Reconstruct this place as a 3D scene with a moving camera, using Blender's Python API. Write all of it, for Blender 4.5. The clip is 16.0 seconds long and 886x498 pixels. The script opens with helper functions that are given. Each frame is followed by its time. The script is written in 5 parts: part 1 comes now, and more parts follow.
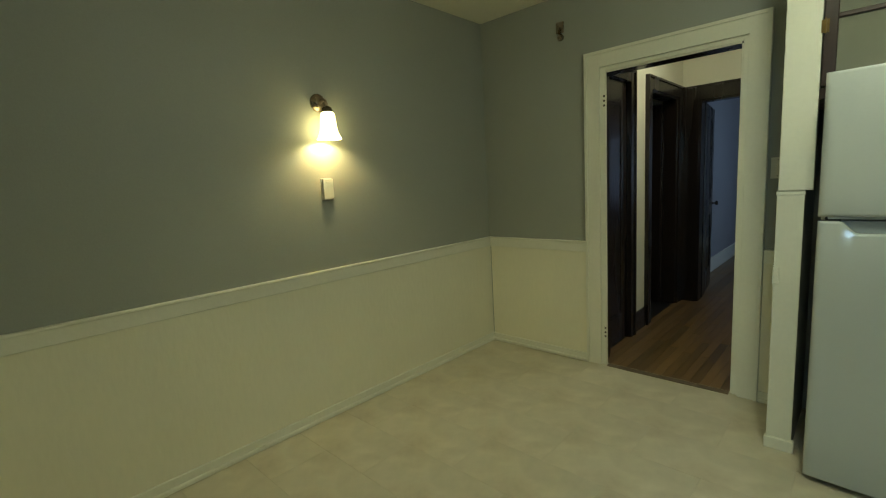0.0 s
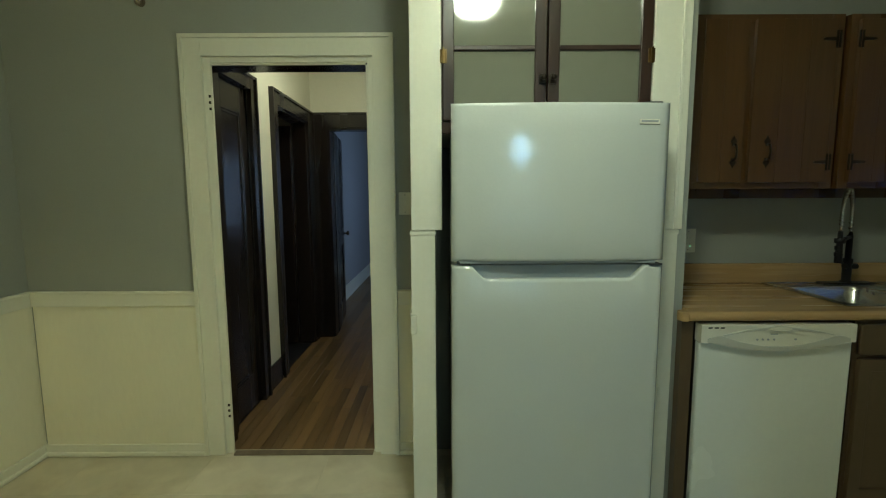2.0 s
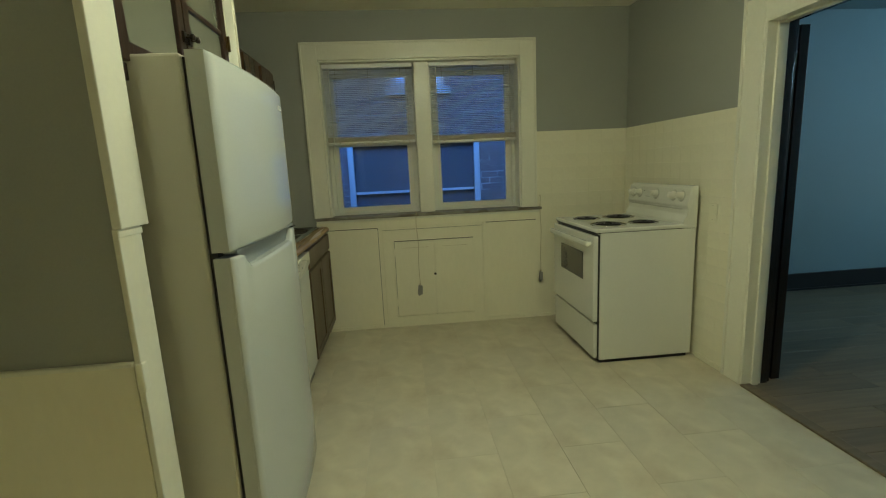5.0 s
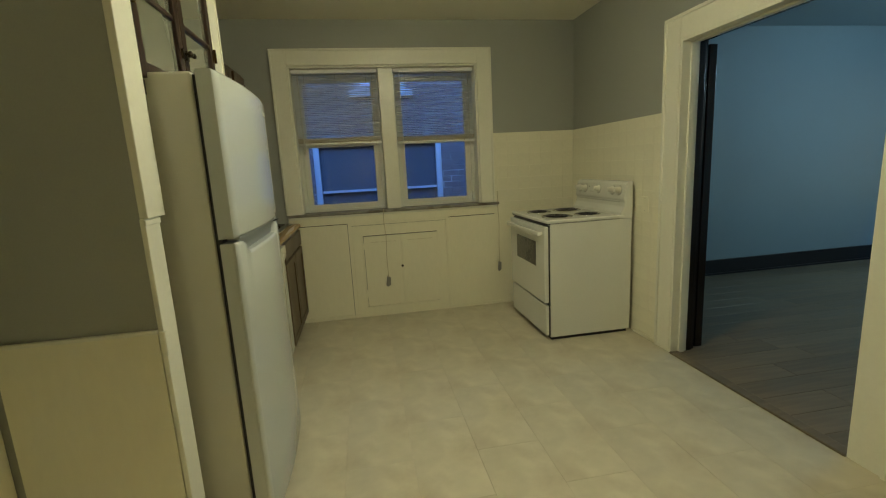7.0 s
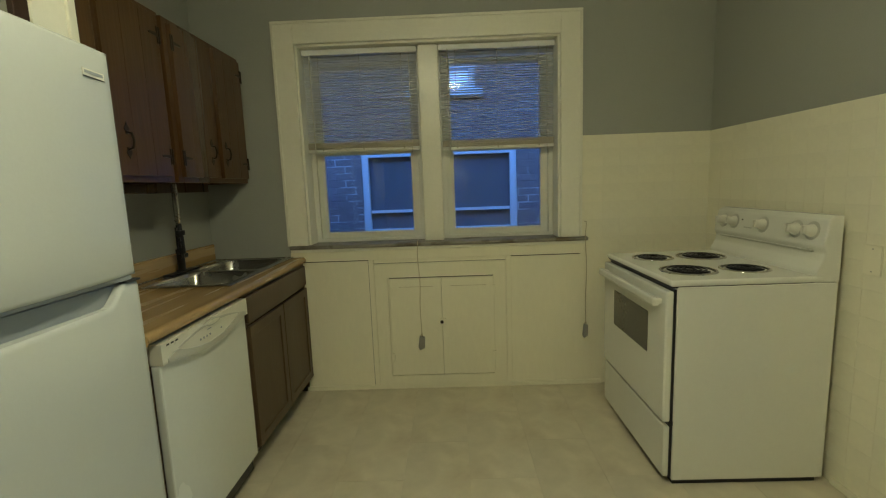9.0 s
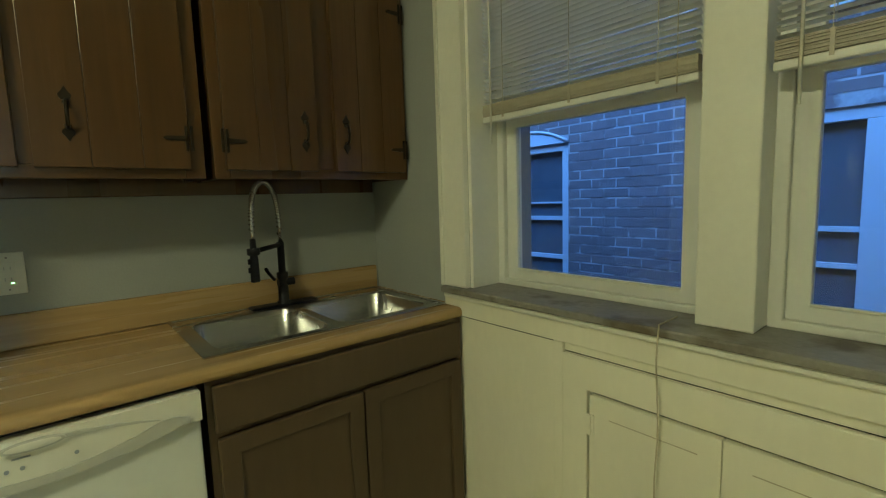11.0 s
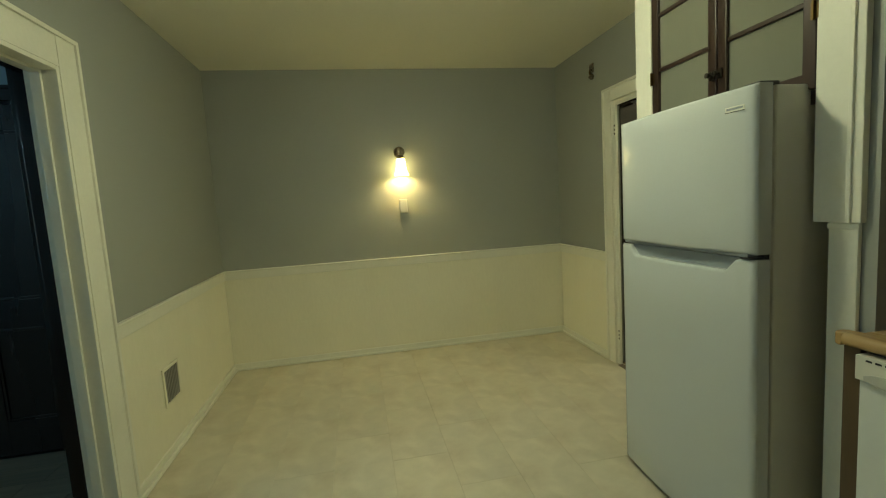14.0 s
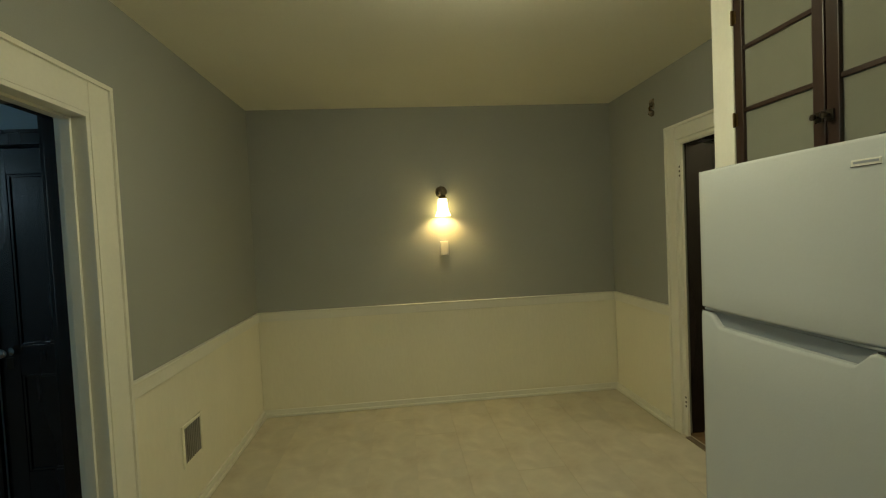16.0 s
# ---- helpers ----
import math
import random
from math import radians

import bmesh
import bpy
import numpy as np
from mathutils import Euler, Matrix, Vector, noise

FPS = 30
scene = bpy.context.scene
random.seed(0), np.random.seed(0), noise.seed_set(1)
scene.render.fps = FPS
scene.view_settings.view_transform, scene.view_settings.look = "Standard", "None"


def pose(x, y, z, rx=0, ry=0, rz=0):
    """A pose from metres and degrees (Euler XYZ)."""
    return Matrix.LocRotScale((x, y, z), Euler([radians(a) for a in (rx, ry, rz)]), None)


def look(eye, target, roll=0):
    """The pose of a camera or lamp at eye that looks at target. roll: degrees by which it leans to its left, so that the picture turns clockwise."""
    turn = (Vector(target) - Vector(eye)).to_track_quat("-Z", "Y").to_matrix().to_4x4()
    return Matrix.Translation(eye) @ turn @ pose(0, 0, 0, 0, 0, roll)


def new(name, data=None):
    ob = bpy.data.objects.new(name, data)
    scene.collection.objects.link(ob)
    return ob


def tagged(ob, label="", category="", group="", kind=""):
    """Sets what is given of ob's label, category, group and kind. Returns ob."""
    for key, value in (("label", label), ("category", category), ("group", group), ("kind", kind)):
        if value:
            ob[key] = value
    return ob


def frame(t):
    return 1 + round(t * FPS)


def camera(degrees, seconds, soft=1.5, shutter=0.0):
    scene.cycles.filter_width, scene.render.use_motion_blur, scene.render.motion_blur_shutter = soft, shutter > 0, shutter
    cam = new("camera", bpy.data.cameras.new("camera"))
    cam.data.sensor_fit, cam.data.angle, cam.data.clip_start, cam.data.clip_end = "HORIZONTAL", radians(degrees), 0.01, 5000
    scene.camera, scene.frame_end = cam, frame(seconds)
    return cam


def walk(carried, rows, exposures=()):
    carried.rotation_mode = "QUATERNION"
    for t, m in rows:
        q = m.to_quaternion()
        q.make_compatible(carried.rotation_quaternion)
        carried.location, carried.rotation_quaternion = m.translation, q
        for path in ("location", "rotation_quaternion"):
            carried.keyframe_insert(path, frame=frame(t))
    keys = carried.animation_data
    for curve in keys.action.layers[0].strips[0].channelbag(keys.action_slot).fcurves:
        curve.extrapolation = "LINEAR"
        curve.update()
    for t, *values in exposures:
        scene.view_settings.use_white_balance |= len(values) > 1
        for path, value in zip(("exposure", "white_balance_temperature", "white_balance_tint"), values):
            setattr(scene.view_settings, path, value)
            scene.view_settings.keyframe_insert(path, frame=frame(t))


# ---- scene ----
cam = camera(88.8, 16.0, soft=1.15)
PATH = [
    (0, (0.289, 0.118, 1.341), (-1.072, 1.556, 1.056), -3.3),
    (0.5, (0.372, 0.146, 1.321), (-0.699, 1.786, 0.916), -2.2),
    (1, (0.374, 0.255, 1.31), (-0.367, 2.08, 0.966), -0.7),
    (1.5, (0.236, 0.52, 1.349), (-0.143, 2.462, 1.056), -0.5),
    (2, (0.117, 0.834, 1.356), (0.119, 2.821, 1.127), -0.3),
    (2.5, (-0.063, 1.119, 1.345), (0.386, 3.06, 1.172), 0.1),
    (3, (-0.227, 1.399, 1.351), (0.829, 3.092, 1.211), -0.2),
    (3.5, (-0.324, 1.709, 1.351), (1.354, 2.784, 1.182), -1.7),
    (4, (-0.564, 1.903, 1.355), (1.406, 2.111, 1.08), -4.1),
    (4.5, (-0.899, 1.95, 1.332), (1.074, 1.848, 1.019), -3.6),
    (5, (-1.167, 1.939, 1.335), (0.795, 1.768, 0.984), -2.7),
    (5.2, (-1.223, 1.958, 1.335), (0.733, 1.752, 0.972), -2.5),
    (6.25, (-1.5, 1.995, 1.334), (0.445, 1.715, 0.97), -2.7),
    (7.3, (-1.418, 1.994, 1.333), (0.518, 1.646, 0.969), -2.8),
    (7.5, (-1.369, 1.987, 1.328), (0.566, 1.64, 0.962), -2.4),
    (8, (-1.067, 1.849, 1.326), (0.889, 1.591, 0.997), -1.7),
    (8.2, (-0.932, 1.799, 1.33), (1.034, 1.595, 1.021), -1.7),
    (9.25, (0.01, 1.535, 1.322), (1.98, 1.695, 1.052), -2.4),
    (10.3, (0.953, 1.316, 1.316), (2.752, 2.161, 1.09), -3.2),
    (10.5, (1.122, 1.292, 1.323), (2.832, 2.306, 1.101), -3.0),
    (11, (1.504, 1.348, 1.302), (2.786, 2.867, 1.081), -1.8),
    (11.5, (1.807, 1.401, 1.286), (2.411, 3.298, 1.092), -1.3),
    (12, (2.017, 1.503, 1.318), (1.837, 3.48, 1.076), -1.5),
    (12.5, (2.168, 1.565, 1.31), (1.397, 3.395, 1.07), -1.6),
    (13, (2.221, 1.529, 1.315), (1.02, 3.111, 1.08), -1.4),
    (13.5, (2.167, 1.357, 1.34), (0.458, 2.369, 1.102), -2.4),
    (14, (2.141, 1.168, 1.365), (0.185, 1.53, 1.157), -3.6),
    (14.5, (2.139, 1.088, 1.374), (0.151, 1.231, 1.207), -3.3),
    (15, (2.137, 1.112, 1.403), (0.142, 1.254, 1.395), -2.6),
    (15.2, (2.127, 1.130, 1.490), (0.138, 1.300, 1.600), -2.3),
    (15.5, (2.098, 1.166, 1.547), (0.12, 1.383, 1.751), -2.2),
    (16, (1.886, 1.208, 1.475), (-0.104, 1.399, 1.406), -2.7),
]
SKY, SUN, SCONCE, ENDROOM, LIVING, DOME, SHADE, GLOBE, HALL = 0.15, 6.0, 6.0, 8.0, 3.8, 64.0, 8.5, 40.0, 90.0
EXPOSURES = [
    (0, 0.23, 6250, -2), (1, 0.13, 6100, -3), (1.5, 0.22, 6150, -2), (2, 0.50, 5900, -3), (3, 0.60, 5950, -1), (4, 0.50, 6250, -3), (5.2, 0.61, 6700, 1),
    (7.4, 0.62, 7200, 9), (8.2, 0.62, 7100, 9), (10.4, 1.0, 6850, -2), (11, 1.05, 6900, -3), (12, 1.50, 7300, 0), (12.5, 1.36, 7100, -10),
    (13, 1.30, 7300, -11), (13.5, 1.10, 7150, -12), (14, 0.50, 6700, -2), (14.6, 0.44, 6500, 1), (15.5, 0.30, 7150, 6), (16, 0.12, 7100, 9),
]
walk(cam, [(t, look(eye, target, roll)) for t, eye, target, roll in PATH], EXPOSURES)
# ---- world, sun and lamps ----
world = bpy.data.worlds.new("dusk")
scene.world = world
world.use_nodes = True
wn = world.node_tree
sky = wn.nodes.new("ShaderNodeTexSky")
sky.sky_type, sky.sun_disc = "NISHITA", False
sky.sun_elevation, sky.sun_rotation = radians(9), radians(270)
wn.links.new(sky.outputs[0], wn.nodes["Background"].inputs[0])
wn.nodes["Background"].inputs[1].default_value = SKY


def lamp(name, kind, place, energy, colour, size=0.05, turn=(0, 0, 0), size_y=None):
    data = bpy.data.lights.new(name, kind)
    data.energy, data.color = energy, colour
    if kind == "AREA":
        data.size = size
        if size_y:
            data.shape, data.size_y = "RECTANGLE", size_y
    elif kind == "SUN":
        data.angle = radians(60)
    else:
        data.shadow_soft_size = size
    ob = new(name, data)
    ob.matrix_world = pose(*place, *turn)
    return ob


lamp("dusk_sun", "SUN", (-6, 1, 12), SUN, (0.10, 0.34, 1.0), turn=(0, -38, 0))
lamp("sconce_bulb", "POINT", (-1.922, 1.588, 1.658), SCONCE, (1.0, 0.83, 0.45), 0.018)
lamp("end_room_daylight", "AREA", (0.86, 7.0, 1.45), ENDROOM, (0.48, 0.64, 1.0), 1.0, (0, 90, 0), 1.3)
# added blue fill for the living room, set in an unseen opening
lamp("living_room_fill", "AREA", (1.0, -4.62, 1.5), LIVING, (0.50, 0.80, 1.0), 1.6, (90, 0, 0), 1.3)


# ---- materials ----
def mat(name, c, rough=0.6, metal=0.0, var=0.10, scale=2.5, fine=60.0, bump=0.04, stretch=(1, 1, 1), coat=0.0,
        rnd=0.0, spec=0.5, uneven=0.15, glow=0.0, stain=None, stain_at=(0.55, 0.75), stain_scale=3.0):
    m = bpy.data.materials.new(name)
    m.use_nodes = True
    n, l = m.node_tree.nodes, m.node_tree.links
    b = n["Principled BSDF"]
    tc, mp = n.new("ShaderNodeTexCoord"), n.new("ShaderNodeMapping")
    mp.inputs["Scale"].default_value = stretch
    l.new(tc.outputs["Object"], mp.inputs[0])
    big, small = n.new("ShaderNodeTexNoise"), n.new("ShaderNodeTexNoise")
    for t, s, d in ((big, scale, 4), (small, fine, 3)):
        t.inputs["Scale"].default_value, t.inputs["Detail"].default_value = s, d
        l.new(mp.outputs[0], t.inputs[0])
    add = n.new("ShaderNodeMath")
    add.operation = "ADD"
    l.new(big.outputs[0], add.inputs[0])
    half = n.new("ShaderNodeMath")
    half.operation, half.inputs[1].default_value = "MULTIPLY", 0.5
    l.new(small.outputs[0], half.inputs[0])
    l.new(half.outputs[0], add.inputs[1])
    last = add.outputs[0]
    if rnd:
        info, mul, plus = n.new("ShaderNodeObjectInfo"), n.new("ShaderNodeMath"), n.new("ShaderNodeMath")
        mul.operation, mul.inputs[1].default_value, plus.operation = "MULTIPLY_ADD", rnd, "ADD"
        mul.inputs[2].default_value = -rnd / 2
        l.new(info.outputs["Random"], mul.inputs[0])
        l.new(last, plus.inputs[0]), l.new(mul.outputs[0], plus.inputs[1])
        last = plus.outputs[0]
    ramp = n.new("ShaderNodeMapRange")
    ramp.inputs[1].default_value, ramp.inputs[2].default_value = 0.4, 1.1
    ramp.inputs[3].default_value, ramp.inputs[4].default_value = 1 - var, 1 + var
    l.new(last, ramp.inputs[0])
    mix = n.new("ShaderNodeVectorMath")
    mix.operation = "SCALE"
    mix.inputs[0].default_value = c
    l.new(ramp.outputs[0], mix.inputs["Scale"])
    col = mix.outputs[0]
    if stain:
        sn, sr, sm = n.new("ShaderNodeTexNoise"), n.new("ShaderNodeMapRange"), n.new("ShaderNodeMix")
        sn.inputs["Scale"].default_value, sn.inputs["Detail"].default_value = stain_scale, 6
        l.new(mp.outputs[0], sn.inputs[0])
        sr.inputs[1].default_value, sr.inputs[2].default_value = stain_at
        l.new(sn.outputs[0], sr.inputs[0])
        sm.data_type = "RGBA"
        sm.inputs[7].default_value = (*stain, 1)
        l.new(sr.outputs[0], sm.inputs[0]), l.new(col, sm.inputs[6])
        col = sm.outputs[2]
    l.new(col, b.inputs["Base Color"])
    b.inputs["Metallic"].default_value = metal
    b.inputs["Specular IOR Level"].default_value = spec
    rr = n.new("ShaderNodeMapRange")
    rr.inputs[1].default_value, rr.inputs[2].default_value = 0.3, 0.7
    rr.inputs[3].default_value, rr.inputs[4].default_value = max(0.02, rough * (1 - uneven)), min(1, rough * (1 + uneven))
    l.new(big.outputs[0], rr.inputs[0]), l.new(rr.outputs[0], b.inputs["Roughness"])
    b.inputs["Coat Weight"].default_value, b.inputs["Coat Roughness"].default_value = coat, 0.08
    if bump:
        bp = n.new("ShaderNodeBump")
        bp.inputs["Strength"].default_value, bp.inputs["Distance"].default_value = min(1, bump * 5), 0.004
        l.new(small.outputs[0], bp.inputs["Height"]), l.new(bp.outputs[0], b.inputs["Normal"])
    if glow:
        b.inputs["Emission Color"].default_value, b.inputs["Emission Strength"].default_value = (*c, 1), glow
    return m


def glass_mat(name, tint=(0.9, 0.95, 1.0), rough=0.0):
    m = bpy.data.materials.new(name)
    m.use_nodes = True
    b = m.node_tree.nodes["Principled BSDF"]
    b.inputs["Base Color"].default_value = (*tint, 1)
    b.inputs["Transmission Weight"].default_value, b.inputs["Roughness"].default_value = 1.0, rough
    b.inputs["IOR"].default_value = 1.45
    return m


M_GREY = mat("grey_wall_paint", (0.350, 0.362, 0.325), 0.55, var=0.07, scale=1.3, fine=140, bump=0.022)
M_CREAM = mat("cream_gloss_paint", (0.84, 0.81, 0.645), 0.38, var=0.05, scale=2.2, fine=45, bump=0.035, stretch=(1, 1, 0.35))
M_TRIM = mat("white_trim_paint", (0.81, 0.80, 0.685), 0.33, var=0.05, scale=3, fine=50, bump=0.03)
M_CEIL = mat("ceiling_paint", (0.83, 0.81, 0.68), 0.8, var=0.05, scale=1.2, fine=110, bump=0.03)
M_TILE = mat("floor_tile_beige", (0.61, 0.56, 0.43), 0.40, var=0.22, scale=1.7, fine=9, bump=0.012, rnd=0.09,
             stain=(0.47, 0.41, 0.30), stain_at=(0.50, 0.75), stain_scale=3.2)
M_GROUT = mat("floor_joint", (0.57, 0.52, 0.40), 0.8, bump=0.05)
M_OAK = mat("hall_oak", (0.150, 0.090, 0.036), 0.34, var=0.45, scale=9, fine=60, stretch=(1, 0.06, 1), rnd=0.5, bump=0.03)
M_LAM = mat("grey_laminate", (0.195, 0.150, 0.098), 0.42, spec=0.4, var=0.4, scale=9, fine=45, stretch=(1, 0.07, 1), rnd=0.28, bump=0.03)
M_HALLW = mat("hall_wall_paint", (0.72, 0.70, 0.58), 0.6, var=0.05, scale=1.5, bump=0.05)
M_BLUE = mat("blue_grey_paint", (0.25, 0.335, 0.36), 0.6, var=0.06, scale=1.4, fine=120, bump=0.04)
M_ENDW = mat("end_room_paint", (0.33, 0.325, 0.33), 0.6, var=0.06, scale=1.4, bump=0.04)
M_DARKWOOD = mat("dark_stained_wood", (0.014, 0.009, 0.007), 0.26, var=0.2, scale=5, fine=50, stretch=(1, 1, 0.08), bump=0.03, coat=0.1)
M_SASH = mat("mahogany_sash", (0.030, 0.014, 0.009), 0.35, var=0.35, scale=6, fine=60, stretch=(1, 1, 0.1), bump=0.04, coat=0.2)
M_PANE = mat("painted_pane", (0.195, 0.20, 0.155), 0.08, var=0.04, scale=1.5, fine=20, bump=0.004, coat=1.0)
M_FRIDGE = mat("fridge_enamel", (0.535, 0.565, 0.550), 0.070, var=0.025, scale=2, fine=110, bump=0.018)
M_FRIDGE_SIDE = mat("fridge_side_panel", (0.60, 0.59, 0.52), 0.42, var=0.03, scale=2, fine=420, bump=0.05)
M_GASKET = mat("dark_gasket", (0.03, 0.032, 0.035), 0.6, bump=0.0)
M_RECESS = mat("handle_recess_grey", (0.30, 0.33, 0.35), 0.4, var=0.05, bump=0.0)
M_STOVE = mat("stove_enamel", (0.76, 0.765, 0.70), 0.16, var=0.03, scale=2, fine=60, bump=0.006)
M_WHITE = mat("white_plastic", (0.72, 0.71, 0.62), 0.32, var=0.04, scale=8, bump=0.006)
M_DWWHITE = mat("dishwasher_enamel", (0.71, 0.74, 0.70), 0.25, var=0.04, scale=2, fine=50, bump=0.008)
M_DWGREY = mat("console_grey", (0.51, 0.51, 0.455), 0.35, var=0.05, bump=0.004)
M_BLACK = mat("black_trim", (0.012, 0.012, 0.013), 0.4, var=0.2, bump=0.01)
M_MATTEBLACK = mat("matte_black_metal", (0.010, 0.010, 0.012), 0.38, metal=0.3, var=0.2, bump=0.01)
M_OVENGLASS = mat("oven_glass", (0.075, 0.072, 0.060), 0.10, var=0.1, bump=0.0)
M_CABWOOD = mat("cabinet_oak", (0.086, 0.0395, 0.0108), 0.30, var=0.35, scale=6, fine=55, stretch=(1, 1, 0.06), bump=0.05, coat=0.25)
M_BASECAB = mat("brown_painted_cabinet", (0.090, 0.058, 0.030), 0.42, var=0.18, scale=4, fine=40, stretch=(1, 1, 0.2), bump=0.03)
M_COUNTER = mat("woodgrain_laminate", (0.42, 0.275, 0.122), 0.27, uneven=0.05, var=0.20, scale=14, fine=90, stretch=(0.055, 1, 1), bump=0.0, coat=0.2,
                stain=(0.33, 0.205, 0.085), stain_at=(0.52, 0.68), stain_scale=26)
M_STEEL = mat("brushed_steel", (0.48, 0.475, 0.445), 0.26, metal=1.0, var=0.06, scale=5, fine=220, stretch=(0.1, 1, 1), bump=0.012)
M_CHROME = mat("chrome", (0.65, 0.64, 0.62), 0.12, metal=1.0, var=0.1, bump=0.0)
M_NICKEL = mat("brushed_nickel", (0.33, 0.28, 0.22), 0.28, metal=1.0, var=0.15, scale=12, bump=0.01)
M_BRONZE = mat("antique_iron", (0.042, 0.034, 0.024), 0.32, metal=0.8, var=0.3, scale=20, bump=0.03)
M_BRASS = mat("aged_brass", (0.12, 0.08, 0.03), 0.35, metal=1.0, var=0.3, scale=25, bump=0.02)
M_SILL = mat("worn_slate_sill", (0.25, 0.235, 0.20), 0.5, var=0.3, scale=8, fine=70, bump=0.08,
             stain=(0.13, 0.105, 0.07), stain_at=(0.5, 0.62), stain_scale=7)
M_VINYL = mat("window_vinyl", (0.74, 0.74, 0.67), 0.35, var=0.05, scale=4, bump=0.008)
M_BLIND = mat("blind_slat", (0.80, 0.81, 0.80), 0.45, var=0.06, scale=5, bump=0.004)
M_BLINDRAIL = mat("aged_blind_rail", (0.44, 0.40, 0.30), 0.5, var=0.1, scale=7, bump=0.01)
M_CORD = mat("cord", (0.50, 0.44, 0.30), 0.8, var=0.1, bump=0.0)
M_GLASS = glass_mat("window_glass")
M_VENT = mat("vent_metal", (0.27, 0.262, 0.235), 0.45, var=0.08, scale=10, bump=0.01)
M_BRICK = mat("brick", (0.15, 0.122, 0.135), 0.85, var=0.30, scale=9, fine=70, bump=0.12, rnd=0.3)
M_MORTAR = mat("mortar", (0.32, 0.32, 0.35), 0.9, var=0.2, scale=12, bump=0.12,
               stain=(0.135, 0.11, 0.125), stain_at=(0.44, 0.56), stain_scale=5)
M_MASONRY = mat("outer_masonry", (0.25, 0.25, 0.27), 0.9, var=0.2, scale=6, bump=0.12)
M_NFRAME = mat("neighbour_frame_paint", (0.40, 0.45, 0.52), 0.5, var=0.08, bump=0.02)
M_NGLASS = mat("neighbour_glass", (0.075, 0.090, 0.115), 0.06, var=0.1, bump=0.0, coat=0.5)
# sky-bright patch of the upper pane, put in as emission
M_NBRIGHT = mat("bright_upper_pane", (0.30, 0.55, 1.0), 0.3, var=0.02, bump=0.0, glow=0.6)
M_GROUND = mat("alley_concrete", (0.16, 0.155, 0.15), 0.9, var=0.2, bump=0.1)
M_ASPHALT = mat("roofing", (0.06, 0.06, 0.065), 0.9, var=0.2, bump=0.1)
M_DOME = mat("lit_dome_glass", (0.96, 0.95, 0.70), 0.3, var=0.01, bump=0.0, glow=DOME)
M_SHADE = mat("lit_bell_shade", (1.0, 0.80, 0.34), 0.35, var=0.01, bump=0.0, glow=SHADE)
M_GLOBE = mat("cool_lit_globe", (0.45, 0.75, 1.0), 0.3, var=0.01, bump=0.0, glow=GLOBE)
M_RING = mat("pale_nickel_paint", (0.74, 0.73, 0.66), 0.35, var=0.06, scale=10, bump=0.004)
M_HALLDOME = mat("added_hall_dome", (1.0, 0.92, 0.68), 0.3, var=0.01, bump=0.0, glow=HALL)
# dark brown that paints in the shade of narrow gaps
M_GAPSHADE = mat("dark_gap_shade", (0.055, 0.046, 0.03), 0.9, bump=0.0)
M_LED = mat("green_led", (0.3, 1.0, 0.4), 0.4, bump=0.0, glow=2.0)


# ---- mesh helpers ----
def box(bm, x0, y0, z0, x1, y1, z1, bev=0.0, seg=2):
    v = [bm.verts.new((x, y, z)) for x in (x0, x1) for y in (y0, y1) for z in (z0, z1)]
    fs = [bm.faces.new([v[i] for i in q]) for q in ((0, 1, 3, 2), (4, 6, 7, 5), (0, 4, 5, 1), (2, 3, 7, 6), (0, 2, 6, 4), (1, 5, 7, 3))]
    if bev:
        es = list({e for f in fs for e in f.edges})
        bmesh.ops.bevel(bm, geom=es, offset=bev, segments=seg, profile=0.5, affect="EDGES")
    return bm


def bx(x0, y0, z0, x1, y1, z1, bev=0.0, seg=2):
    return box(bmesh.new(), x0, y0, z0, x1, y1, z1, bev, seg)


def boxes(*rows, bev=0.0):
    bm = bmesh.new()
    for r in rows:
        box(bm, *r, bev)
    return bm


def cyl(bm, a, b, r0, r1=None, n=20, caps=True):
    a, b = Vector(a), Vector(b)
    d = b - a
    m = Matrix.Translation((a + b) / 2) @ d.to_track_quat("Z", "Y").to_matrix().to_4x4()
    bmesh.ops.create_cone(bm, cap_ends=caps, segments=n, radius1=r0, radius2=r0 if r1 is None else r1, depth=d.length, matrix=m)
    return bm


def cy(a, b, r0, r1=None, n=20):
    return cyl(bmesh.new(), a, b, r0, r1, n)


def lathe(profile, at, axis=(0, 0, 1), n=32):
    """A turned shape: profile of (radius, height) round an axis."""
    bm = bmesh.new()
    q = Vector(axis).to_track_quat("Z", "Y").to_matrix().to_4x4()
    m = Matrix.Translation(at) @ q
    rings = []
    for r, h in profile:
        if r < 1e-5:
            rings.append([bm.verts.new(m @ Vector((0, 0, h)))])
        else:
            rings.append([bm.verts.new(m @ Vector((r * math.cos(2 * math.pi * i / n), r * math.sin(2 * math.pi * i / n), h))) for i in range(n)])
    for a, b in zip(rings, rings[1:]):
        for i in range(n):
            j = (i + 1) % n
            if len(a) == 1 and len(b) > 1:
                bm.faces.new((a[0], b[i], b[j]))
            elif len(b) == 1 and len(a) > 1:
                bm.faces.new((a[i], a[j], b[0]))
            elif len(a) > 1:
                bm.faces.new((a[i], a[j], b[j], b[i]))
    bmesh.ops.recalc_face_normals(bm, faces=bm.faces)
    for f in bm.faces:
        f.smooth = True
    return bm


